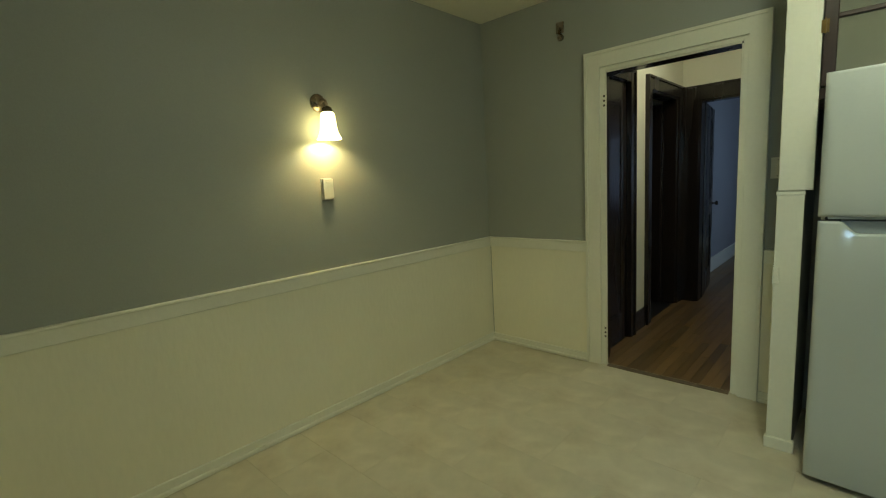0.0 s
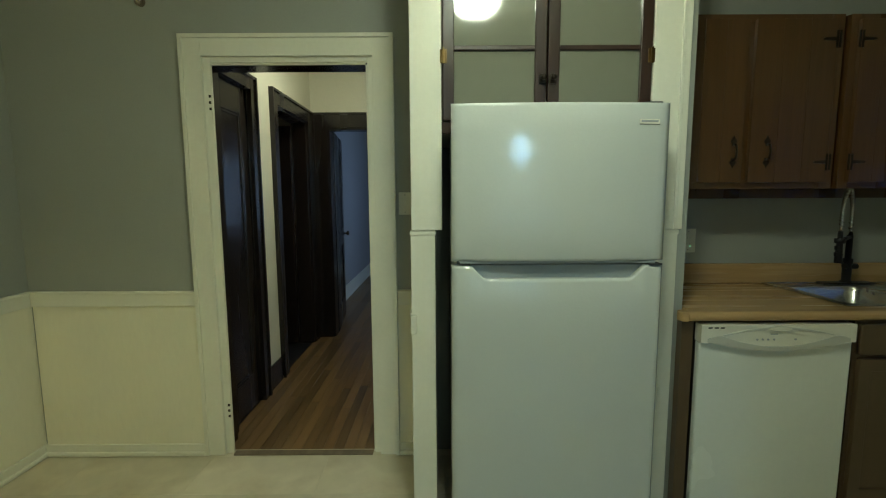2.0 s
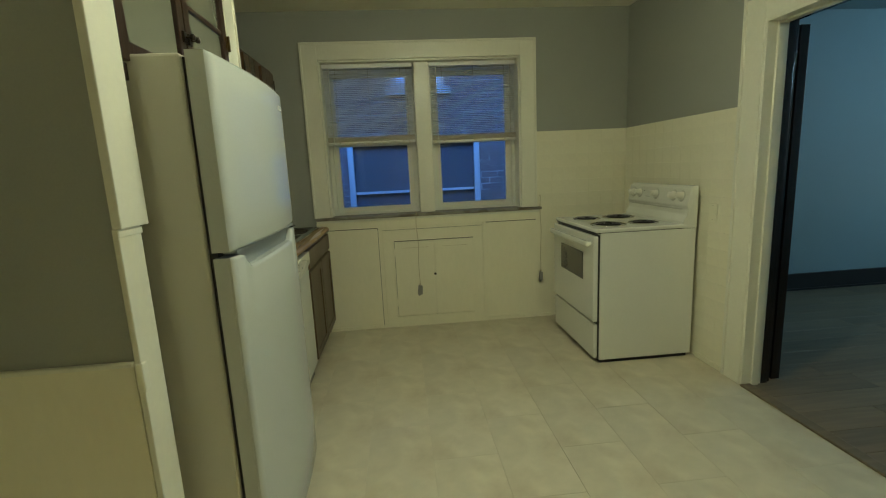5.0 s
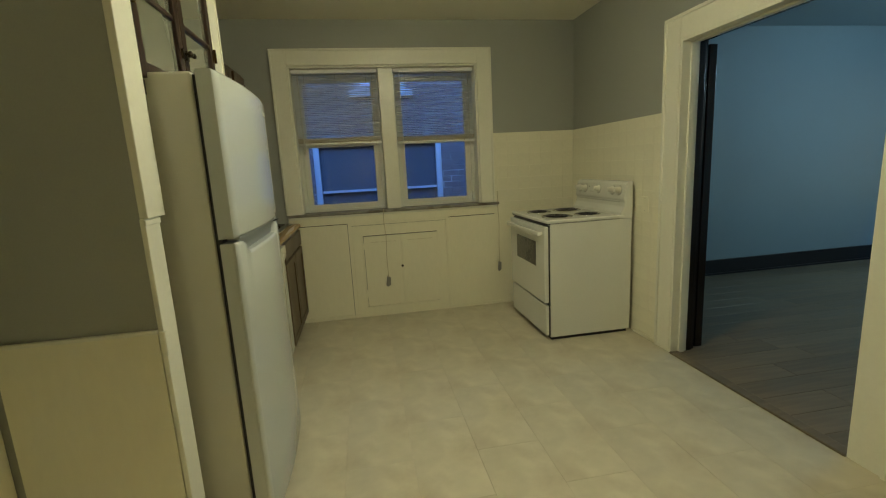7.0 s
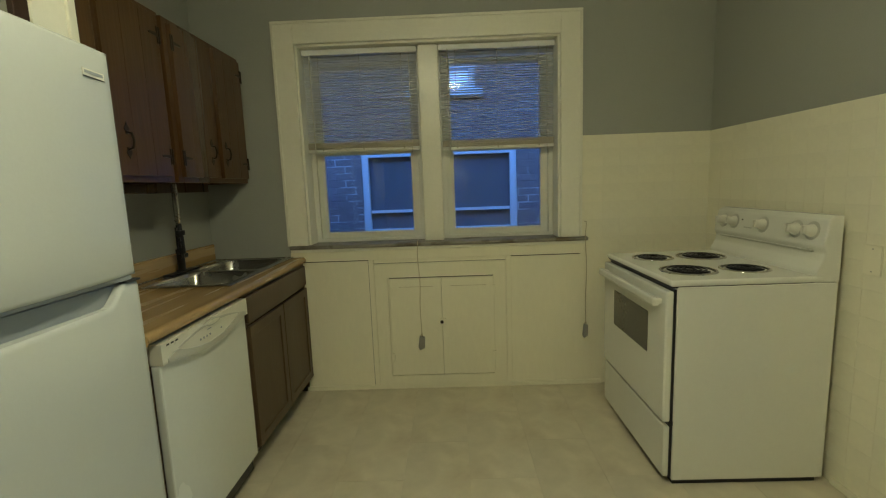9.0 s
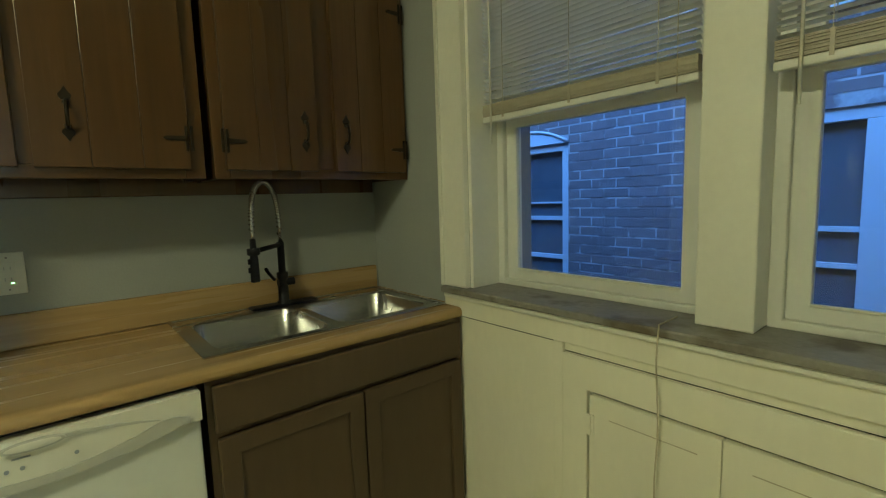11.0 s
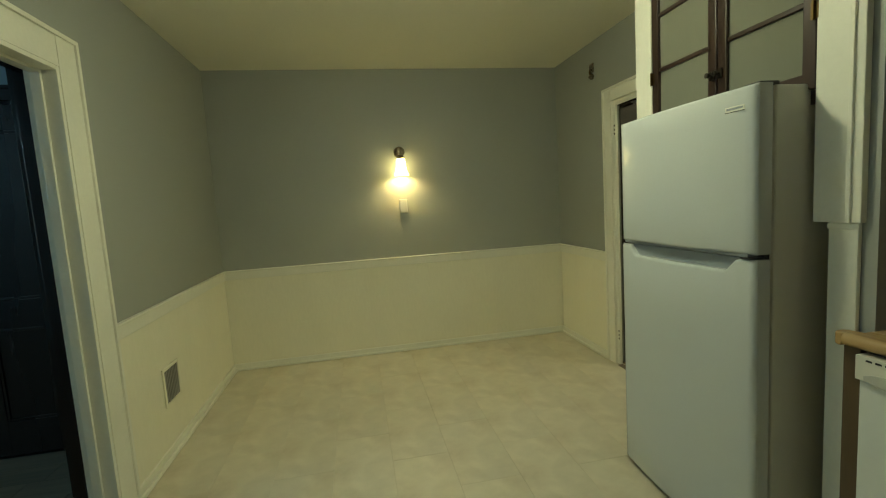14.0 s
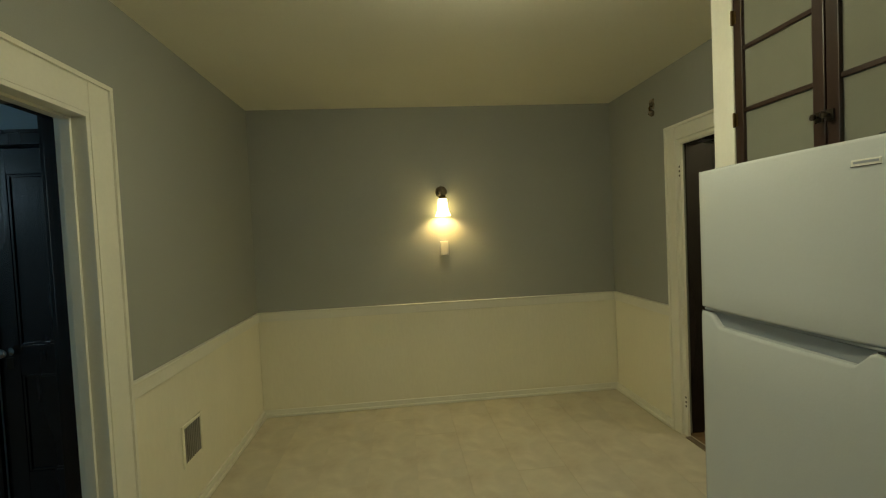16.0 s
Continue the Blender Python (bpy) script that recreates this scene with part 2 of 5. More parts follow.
def tube(points, r, n=8, bm=None):
    """A round rod along a line of points."""
    bm = bm or bmesh.new()
    pts = [Vector(p) for p in points]
    rings = []
    up = Vector((0.13, 0.31, 0.94)).normalized()
    for i, p in enumerate(pts):
        d = (pts[min(i + 1, len(pts) - 1)] - pts[max(i - 1, 0)]).normalized()
        side = d.cross(up)
        side = side.normalized() if side.length > 1e-4 else d.orthogonal().normalized()
        up = side.cross(d).normalized()
        rings.append([bm.verts.new(p + r * (math.cos(2 * math.pi * k / n) * side + math.sin(2 * math.pi * k / n) * up)) for k in range(n)])
    for a, b in zip(rings, rings[1:]):
        for k in range(n):
            bm.faces.new((a[k], a[(k + 1) % n], b[(k + 1) % n], b[k])).smooth = True
    bm.faces.new(rings[0][::-1]), bm.faces.new(rings[-1])
    return bm


def prism(outline, axis, a, b, bev=0.0):
    """A flat outline pushed along an axis from a to b."""
    bm = bmesh.new()
    put = {"x": lambda u, v, w: (w, u, v), "y": lambda u, v, w: (u, w, v), "z": lambda u, v, w: (u, v, w)}[axis]
    lo = [bm.verts.new(put(u, v, a)) for u, v in outline]
    hi = [bm.verts.new(put(u, v, b)) for u, v in outline]
    bm.faces.new(lo), bm.faces.new(hi[::-1])
    for i in range(len(lo)):
        j = (i + 1) % len(lo)
        bm.faces.new((lo[j], lo[i], hi[i], hi[j]))
    bmesh.ops.recalc_face_normals(bm, faces=bm.faces)
    if bev:
        bmesh.ops.bevel(bm, geom=bm.edges[:], offset=bev, segments=2, profile=0.5, affect="EDGES")
    return bm


def ring(axis, u0, u1, v0, v1, w, a, b, bev=0.0, low=None, high=None):
    """A rectangular frame in one piece: outer size, bar width (low and high bars may differ), from a to b along the axis."""
    low, high = w if low is None else low, w if high is None else high
    put = {"x": lambda u, v, q: (q, u, v), "y": lambda u, v, q: (u, q, v), "z": lambda u, v, q: (u, v, q)}[axis]
    bm = bmesh.new()
    out = ((u0, v0), (u1, v0), (u1, v1), (u0, v1))
    inn = ((u0 + w, v0 + low), (u1 - w, v0 + low), (u1 - w, v1 - high), (u0 + w, v1 - high))
    o0, o1, i0, i1 = ([bm.verts.new(put(u, v, q)) for u, v in s] for s, q in ((out, a), (out, b), (inn, a), (inn, b)))
    for k in range(4):
        j = (k + 1) % 4
        for f in ((o0[k], o0[j], i0[j], i0[k]), (o1[k], i1[k], i1[j], o1[j]), (o0[k], o1[k], o1[j], o0[j]), (i0[k], i0[j], i1[j], i1[k])):
            bm.faces.new(f)
    bmesh.ops.recalc_face_normals(bm, faces=bm.faces)
    if bev:
        flat_edges = [e for e in bm.edges if len(e.link_faces) == 2 and e.calc_face_angle() > 0.5]
        bmesh.ops.bevel(bm, geom=flat_edges, offset=bev, segments=2, profile=0.5, affect="EDGES")
    return bm


def mesh_of(name, bm, material):
    bmesh.ops.recalc_face_normals(bm, faces=bm.faces)
    me = bpy.data.meshes.new(name)
    bm.to_mesh(me)
    bm.free()
    me.materials.append(material)
    return me


def thing(name, at, label, category, group="", kind=""):
    ob = new(name)
    ob.empty_display_size = 0.05
    ob.location = at
    return tagged(ob, label, category, group, kind)


def part(name, bm, material, parent, label="", kind=""):
    ob = new(name, mesh_of(name, bm, material))
    ob.parent = parent
    if parent.parent is None:
        ob.matrix_parent_inverse = Matrix.Translation(-Vector(parent.location))
    return tagged(ob, label, kind=kind)


def solo(name, bm, material, label, category, group="", kind=""):
    return tagged(new(name, mesh_of(name, bm, material)), label, category, group, kind)


def setting(name, bm, material, label, category):
    return solo(name, bm, material, label, category, kind="structure")


def piece(name, mesh, parent, m):
    ob = new(name, mesh)
    ob.parent = parent
    if parent.parent is None:
        ob.matrix_parent_inverse = Matrix.Translation(-Vector(parent.location))
    ob.matrix_basis = m
    return ob


def wall_rows(along, a0, a1, t0, t1, z0, z1, holes=()):
    """Boxes of a wall along x or y from a0 to a1, with openings (from, to, bottom, top)."""
    rows, at = [], a0
    def add(p, q, u, v):
        if q - p > 1e-4 and v - u > 1e-4:
            rows.append((p, t0, u, q, t1, v) if along == "x" else (t0, p, u, t1, q, v))
    for h0, h1, u, v in sorted(holes):
        add(at, h0, z0, z1), add(h0, h1, z0, u), add(h0, h1, v, z1)
        at = h1
    add(at, a1, z0, z1)
    return boxes(*rows)


# ---- the kitchen's shell ----
W, E, S, N, CEIL = -2.01, 2.62, 0.0, 3.12, 2.56
NB = 3.15
DOOR = (-1.014, -0.240, 0.0, 2.012)
DOORHOLE = (-1.054, -0.216, 0.0, 2.034)
OPEN = (-0.035, 1.155, 0.0, 2.013)
WIN = (0.92, 2.52, 0.965, 2.20)

floor = setting("floor", bx(W - 0.1, S - 0.02, -0.06, E + 0.1, NB + 0.03, -0.004), M_GROUT, "beige stone-look tile floor of the kitchen", "floor")
setting("ceiling", bx(W - 0.14, S - 0.14, CEIL, E + 0.3, NB + 0.14, CEIL + 0.1), M_CEIL, "plain painted plaster kitchen ceiling", "ceiling")
wall_west = setting("wall_west", bx(W - 0.14, S - 0.14, 0, W, N + 0.14, CEIL), M_GREY, "grey painted wall above cream wainscot", "wall")
wall_north = setting("wall_north", wall_rows("x", W, 0.06, N, N + 0.07, 0, CEIL, [DOORHOLE]), M_GREY, "grey painted wall with a doorway", "wall")
setting("wall_north_sink", bx(0.06, NB, 0, E + 0.14, NB + 0.1, CEIL), M_GREY, "grey painted wall behind the sink", "wall")
wall_south = setting("wall_south", wall_rows("x", W, E + 0.14, S - 0.07, S, 0, CEIL, [OPEN]), M_GREY, "grey painted wall with a wide cased opening", "wall")
wall_east = setting("wall_east", wall_rows("y", S, NB, E, E + 0.27, 0, CEIL, [WIN]), M_GREY, "grey painted wall with a double window", "wall")


def casing(name, along, face, out, o, w=0.115, d=0.024, label="white painted door casing", material=None):
    """Flat door casing with a raised back band; out is +1 or -1, the way it faces."""
    material = material or M_TRIM
    root = tagged(new(name), label, "door trim", kind="structure")
    a0, a1, z0, z1 = o
    root.location = (a0, face, 0) if along == "x" else (face, a0, 0)
    def slab(p, q, u, v, dd):
        lo, hi = sorted((face, face + out * dd))
        return bx(p, lo, u, q, hi, v, 0.0008) if along == "x" else bx(lo, p, u, hi, q, v, 0.0008)
    part("side_board", slab(a0 - w, a0, z0, z1 + w, d), material, root)
    part("side_board", slab(a1, a1 + w, z0, z1 + w, d), material, root)
    part("head_board", slab(a0, a1, z1, z1 + w, d - 0.002), material, root)
    part("back_band", slab(a0 - w - 0.006, a0 - w + 0.012, z0, z1 + w + 0.006, d + 0.010), material, root)
    part("back_band", slab(a1 + w - 0.012, a1 + w + 0.006, z0, z1 + w + 0.006, d + 0.010), material, root)
    part("back_band", slab(a0 - w + 0.012, a1 + w - 0.012, z1 + w - 0.012, z1 + w + 0.006, d + 0.010), material, root)
    return root


def lining(name, along, t0, t1, o, th=0.018, stop=None, label="white painted door jamb", material=None):
    """Jambs and head inside an opening, with a stop bead."""
    material = material or M_TRIM
    a0, a1, z0, z1 = o
    root = tagged(new(name), label, "door jamb", kind="structure")
    root.location = (a0, t0, 0) if along == "x" else (t0, a0, 0)
    def slab(p, q, u, v, s0, s1, b=0.002):
        return bx(p, s0, u, q, s1, v, b) if along == "x" else bx(s0, p, u, s1, q, v, b)
    part("jamb", slab(a0 - 0.001, a0 + th, z0, z1, t0, t1), material, root)
    part("jamb", slab(a1 - th, a1 + 0.001, z0, z1, t0, t1), material, root)
    part("head", slab(a0 + th, a1 - th, z1 - th, z1 + 0.001, t0, t1), material, root)
    if stop:
        s0, s1 = stop
        part("stop_bead", slab(a0 + th, a0 + th + 0.012, z0, z1 - th, s0, s1), material, root)
        part("stop_bead", slab(a1 - th - 0.012, a1 - th, z0, z1 - th, s0, s1), material, root)
        part("stop_bead", slab(a0 + th + 0.012, a1 - th - 0.012, z1 - th - 0.012, z1 - th, s0, s1), material, root)
    return root


casing("trim_door_casing", "x", N, -1, (-1.041, -0.217, 0.0, 2.033), w=0.095, label="white painted casing round the hall doorway")
jamb = tagged(new("trim_door_jamb"), "white painted jamb with a dark rabbet behind", "door jamb", kind="structure")
jamb.location = (DOOR[0], N, 0)
part("jamb", bx(-1.055, N - 0.004, 0, -1.006, N + 0.016, 2.034, 0.002), M_TRIM, jamb)
part("jamb", bx(-0.244, N - 0.004, 0, -0.215, N + 0.145, 2.034, 0.002), M_TRIM, jamb)
part("stop_bead", bx(-0.254, N + 0.006, 0, -0.244, N + 0.030, 1.998, 0.002), M_TRIM, jamb)
part("head", bx(-1.006, N - 0.004, 2.008, -0.244, N + 0.016, 2.034, 0.002), M_TRIM, jamb)
part("head_stop", bx(-1.006, N + 0.003, 1.998, -0.254, N + 0.016, 2.008, 0.002), M_TRIM, jamb)
part("dark_head", bx(-1.049, N + 0.017, 2.000, -0.244, N + 0.145, 2.034), M_DARKWOOD, jamb, "dark stained head of the frame")
part("dark_jamb", bx(-1.055, N + 0.062, 0, -1.048, N + 0.145, 2.000), M_DARKWOOD, jamb)
casing("trim_opening_casing", "x", S, 1, OPEN, w=0.135, label="white painted casing round the wide opening")
lining("trim_opening_jamb", "x", S - 0.10, S + 0.02, OPEN, stop=(S - 0.075, S - 0.035), label="white painted jamb of the wide opening")
lining("trim_opening_jamb_living", "x", S - 0.145, S - 0.101, OPEN, th=0.016, label="near-black stained jamb edge on the living room side", material=M_DARKWOOD)

# wainscot: cream panels, cap rail, small base
RAIL = 0.885


def wainscot(name, along, face, out, a0, a1, base=True):
    root = tagged(new(name), "cream painted wainscot with a moulded cap rail", "wainscot", kind="structure")
    root.location = (a0, face, 0) if along == "x" else (face, a0, 0)
    def slab(p, q, u, v, d0, d1, b=0.0):
        lo, hi = sorted((face + out * d0, face + out * d1))
        return bx(p, lo, u, q, hi, v, b) if along == "x" else bx(lo, p, u, hi, q, v, b)
    part("panel_board", slab(a0, a1, 0, RAIL - 0.07, 0, 0.008), M_CREAM, root)
    part("cap_board", slab(a0, a1, RAIL - 0.078, RAIL - 0.012, 0.0, 0.020, 0.003), M_TRIM, root)
    part("cap_ledge", slab(a0, a1, RAIL - 0.014, RAIL, 0.0, 0.030, 0.004), M_TRIM, root)
    if base:
        part("base_board", slab(a0, a1, 0, 0.060, 0.008, 0.022, 0.004), M_TRIM, root)
        part("shoe_moulding", slab(a0, a1, 0, 0.024, 0.022, 0.038, 0.007), M_TRIM, root)
    return root


wainscot("wainscot_west", "y", W, 1, S + 0.0, N)
wainscot("wainscot_north", "x", N, -1, W + 0.02, -1.140)
wainscot("wainscot_north_short", "x", N, -1, -0.114, -0.012)
wainscot("wainscot_south", "x", S, 1, W + 0.02, -0.178)

# ---- built-in over the fridge ----
def build_in():
    root = tagged(new("built_in_cabinet"), "white built-in with dark glazed doors above the fridge bay", "cabinet")
    root.location = (0.0, 2.63, 0)
    y = 2.63
    part("side_wall", bx(0.0, y + 0.012, 0, 0.086, N + 0.03, CEIL), M_GREY, root, "grey painted side wall")
    part("side_panel", bx(-0.010, y + 0.015, 0, 0.0, N - 0.03, RAIL - 0.012), M_CREAM, root, "cream lower side panel")
    part("side_cap", bx(-0.018, y + 0.012, RAIL - 0.012, 0.0, N - 0.03, RAIL, 0.003), M_TRIM, root)
    part("side_wall", bx(0.966, y + 0.013, 0, 1.095, NB, CEIL), M_GREY, root, "grey painted side wall")
    part("upper_stile", bx(-0.006, y - 0.012, 1.225, 0.116, y + 0.012, CEIL - 0.0, 0.003), M_TRIM, root)
    part("upper_stile", bx(0.921, y - 0.012, 1.225, 1.064, y + 0.012, CEIL, 0.003), M_TRIM, root)
    part("edge_bead", bx(1.026, y - 0.020, 1.225, 1.038, y - 0.010, CEIL - 0.02, 0.002), M_TRIM, root)
    part("top_rail", bx(0.116, y - 0.012, 2.435, 0.921, y + 0.012, CEIL, 0.003), M_TRIM, root)
    part("crown", bx(-0.006, y - 0.020, CEIL - 0.022, 1.064, y - 0.012, CEIL, 0.004), M_TRIM, root)
    for a, b in ((-0.010, 0.088), (0.966, 1.053)):
        part("lower_post", bx(a, y - 0.004, 0.054, b, y + 0.012, 1.225, 0.003), M_TRIM, root)
        part("plinth", bx(a - 0.006, y - 0.022, 0.0, b + 0.010, y + 0.012, 0.055, 0.004), M_TRIM, root)
        part("neck_moulding", bx(a - 0.003, y - 0.007, 1.204, b + 0.003, y + 0.0, 1.222, 0.003), M_TRIM, root)
    part("rail_end", bx(-0.014, y - 0.008, 0.80, 0.012, y + 0.012, RAIL - 0.005, 0.004), M_TRIM, root)
    part("cabinet_floor", bx(0.086, y + 0.02, 1.60, 0.966, NB, 1.63), M_TRIM, root)
    part("cabinet_back", bx(0.086, NB - 0.012, 1.63, 0.966, NB, 2.5), M_CREAM, root)
    part("alcove_back", bx(0.086, NB - 0.006, 0.0, 0.966, NB, 1.60), M_GREY, root)
    part("bottom_rail", bx(0.116, y + 0.0, 1.60, 0.921, y + 0.02, 1.645, 0.002), M_SASH, root)
    for k, (a, b) in enumerate(((0.120, 0.516), (0.522, 0.917))):
        d = part("glazed_door", ring("y", a, b, 1.648, 2.432, 0.044, y - 0.010, y + 0.018, 0.003, 0.052, 0.044),
                 M_SASH, root, "dark mahogany glazed cabinet door")
        for z in (1.917, 2.165):
            part("glazing_bar", bx(a + 0.044, y - 0.006, z - 0.009, b - 0.044, y + 0.014, z + 0.009, 0.003), M_SASH, d)
        for z0, z1 in ((1.70, 1.908), (1.926, 2.156), (2.174, 2.388)):
            part("pane", bx(a + 0.044, y + 0.004, z0, b - 0.044, y + 0.008, z1), M_PANE, d, "cloudy painted glass pane")
        hx = a + 0.004 if k == 0 else b - 0.004
        for z in (1.885, 2.30):
            part("hinge", boxes((hx - 0.013, y - 0.013, z - 0.026, hx + 0.013, y - 0.010, z + 0.026), (hx - 0.004, y - 0.022, z - 0.03, hx + 0.004, y - 0.012, z + 0.03), bev=0.001), M_BRASS, d, "aged brass hinge")
        lx = b - 0.016 if k == 0 else a + 0.016
        lt = part("latch", bx(lx - 0.013, y - 0.018, 1.782, lx + 0.013, y - 0.010, 1.818, 0.002), M_BRONZE, d, "iron cupboard latch")
        part("latch_knob", lathe([(0.004, 0), (0.005, 0.012), (0.011, 0.018), (0.010, 0.027), (0, 0.030)], (lx, y - 0.018, 1.80), (0, -1, 0), 14), M_BRONZE, lt)


build_in()

# ---- the kitchen window ----
def kitchen_window():
    root = tagged(new("window_1"), "double window with white casing and worn slate sill", "window", kind="structure")
    root.location = (E, 1.715, 0.97)
    y0, y1, z0, z1 = WIN
    f = E - 0.025
    part("side_casing", bx(f, y1, 0.978, E, y1 + 0.125, z1 + 0.125, 0.003), M_TRIM, root)
    part("side_casing", bx(f, y0 - 0.125, 0.978, E, y0, z1 + 0.125, 0.003), M_TRIM, root)
    part("head_casing", bx(f + 0.002, y0, z1, E, y1, z1 + 0.125, 0.003), M_TRIM, root)
    part("back_band", bx(f - 0.008, y0 - 0.130, z1 + 0.113, E, y1 + 0.130, z1 + 0.130, 0.003), M_TRIM, root)
    part("back_band", bx(f - 0.008, y1 + 0.113, 0.978, E, y1 + 0.130, z1 + 0.113, 0.003), M_TRIM, root)
    part("back_band", bx(f - 0.008, y0 - 0.130, 0.978, E, y0 - 0.113, z1 + 0.113, 0.003), M_TRIM, root)
    part("mullion_post", bx(E + 0.045, 1.655, 0.978, E + 0.20, 1.780, z1 - 0.014, 0.004), M_TRIM, root, "wide white painted mullion")
    part("sill_slab", bx(E - 0.05, y0 - 0.165, 0.955, E + 0.16, y1 + 0.115, 0.978, 0.006), M_SILL, root, "worn grey slate sill with chipped edge")
    part("sill_moulding", bx(E - 0.038, y0 - 0.15, 0.935, E, y1 + 0.11, 0.955, 0.006), M_TRIM, root)
    part("side_reveal", bx(E, y1 - 0.014, 0.978, E + 0.26, y1 + 0.002, z1, 0.002), M_TRIM, root)
    part("side_reveal", bx(E, y0 - 0.002, 0.978, E + 0.26, y0 + 0.014, z1, 0.002), M_TRIM, root)
    part("head_reveal", bx(E, y0, z1 - 0.014, E + 0.26, y1, z1 + 0.002, 0.002), M_TRIM, root)
    part("outer_sill", bx(E + 0.15, y0, 0.93, E + 0.32, y1, 0.978), M_VINYL, root)
    for a, b in ((1.780, 2.506), (0.934, 1.655)):
        x = E + 0.135
        fr = part("window_frame", ring("x", a, b, 0.978, z1 - 0.014, 0.030, x, x + 0.085, 0.003, 0.020, 0.036), M_VINYL, root, "white vinyl window frame")
        s = x + 0.018
        part("lower_sash", ring("x", a + 0.030, b - 0.030, 0.998, 1.60, 0.048, s, s + 0.03, 0.004, 0.038, 0.055), M_VINYL, fr)
        part("glazing_bead", boxes((s - 0.004, a + 0.078, 1.036, s + 0.004, b - 0.078, 1.042), bev=0.001), M_TRIM, fr)
        u = s + 0.034
        part("upper_sash", ring("x", a + 0.030, b - 0.030, 1.57, 2.14, 0.040, u, u + 0.03, 0.004, 0.035, 0.040), M_VINYL, fr)
        for p in (part("pane", bx(s + 0.012, a + 0.078, 1.036, s + 0.016, b - 0.078, 1.545), M_GLASS, fr),
                  part("pane", bx(u + 0.012, a + 0.070, 1.605, u + 0.016, b - 0.070, 2.10), M_GLASS, fr)):
            p.visible_shadow = False
        part("sash_lock", bx(s - 0.012, (a + b) / 2 - 0.03, 1.588, s, (a + b) / 2 + 0.03, 1.604, 0.003), M_BRONZE, fr, "small brown sash lock")


kitchen_window()


def blind(y0, y1, bottom, label, seed, lean):
    rng = random.Random(seed)
    x = E + 0.068
    root = thing("window_blind", (x, (y0 + y1) / 2, bottom), label, "blind", "blinds in the kitchen window")
    part("head_rail", bx(x - 0.014, y0, 2.150, x + 0.014, y1, 2.184, 0.002), M_BLIND, root)
    z, k = 2.135, 0
    slat = None
    n = int((2.132 - (bottom + 0.062)) / 0.0148) + 1
    for k in range(n):
        if slat is None:
            bm = bmesh.new()
            top = [[bm.verts.new((dx, yy, 0.0015 * (1 - (dx / 0.0088) ** 2) + o)) for dx in (-0.0088, -0.0044, 0, 0.0044, 0.0088)] for yy in (-0.5, 0.5) for o in (0, 0.0006)]
            for r in (0, 1):
                for i in range(4):
                    bm.faces.new((top[r][i], top[r][i + 1], top[r + 2][i + 1], top[r + 2][i]))
            slat = mesh_of("slat", bm, M_BLIND)
        tilt = lean + rng.uniform(-2.5, 2.5)
        m = pose(x, (y0 + y1) / 2, 2.132 - 0.0148 * k, rng.uniform(-0.25, 0.25), tilt, 0) @ Matrix.Diagonal((1, y1 - y0 - 0.012, 1, 1))
        piece("slat", slat, root, m)
    aged = mesh_of("slat", bx(-0.0125, -0.5, 0, 0.0125, 0.5, 0.0023), M_BLINDRAIL)
    for k in range(15):
        m = pose(x + rng.uniform(-0.002, 0.002), (y0 + y1) / 2, bottom + 0.0215 + 0.0026 * k, rng.uniform(-0.03, 0.03), rng.uniform(-2, 2), 0) @ Matrix.Diagonal((1, y1 - y0 - 0.012, 1, 1))
        piece("slat", aged, root, m)
    part("bottom_rail", bx(x - 0.013, y0 + 0.004, bottom, x + 0.013, y1 - 0.004, bottom + 0.020, 0.004), M_VINYL, root, "cream bottom rail")
    for f in (0.14, 0.5, 0.86):
        yy = y0 + f * (y1 - y0)
        part("ladder_tape", boxes((x - 0.0145, yy - 0.004, bottom + 0.01, x - 0.0135, yy + 0.004, bottom + 0.062), (x - 0.0135, yy - 0.001, bottom + 0.02, x - 0.0125, yy + 0.001, 2.15), (x + 0.0125, yy - 0.001, bottom + 0.02, x + 0.0135, yy + 0.001, 2.15)), M_BLINDRAIL, root)
    part("tilt_wand", tube([(x - 0.022, y1 - 0.052, 2.155), (x - 0.024, y1 - 0.052, 2.0), (x - 0.022, y1 - 0.054, bottom - 0.075)], 0.0035, 6), M_WHITE, root, "clear plastic tilt wand")
    part("lift_cord", tube([(x - 0.02, y0 + 0.05, 2.15), (x - 0.02, y0 + 0.051, 1.8), (x - 0.019, y0 + 0.05, bottom - 0.02)], 0.0012, 5), M_CORD, root)


blind(1.786, 2.502, 1.560, "half-raised aluminium blind with yellowed bottom rail", 3, 26)
blind(0.938, 1.650, 1.545, "half-raised aluminium blind with dusty slats", 4, 13)


def hanging_cord(y, top, low, label, wide, bend):
    root = thing("pull_cord", (E - 0.04, y, low), label, "cord")
    pts = [(E - 0.052 + 0.004 * math.sin(9 * k / 24), y + bend * math.sin(math.pi * k / 7) * (1 - k / 30), top + (low + 0.09 - top) * k / 24) for k in range(25)]
    part("cord", tube([(E + 0.05, y, top + 0.012), (E - 0.05, y, top + 0.012)] + pts, 0.0022, 6), M_CORD, root, "frayed grey-beige cord")
    part("bead", lathe([(0, 0.0), (0.007, 0.006), (0.006, 0.016), (0, 0.02)], (E - 0.05, y, low + 0.09), n=10), M_CORD, root)
    part("tassel", prism([(y - wide * 0.45, low + 0.085), (y + wide * 0.3, low + 0.095), (y + wide * 0.55, low + 0.02), (y + wide * 0.3, low), (y - wide * 0.4, low + 0.015)], "x", E - 0.056, E - 0.040, 0.002), M_VENT, root, "dull grey tassel weight")


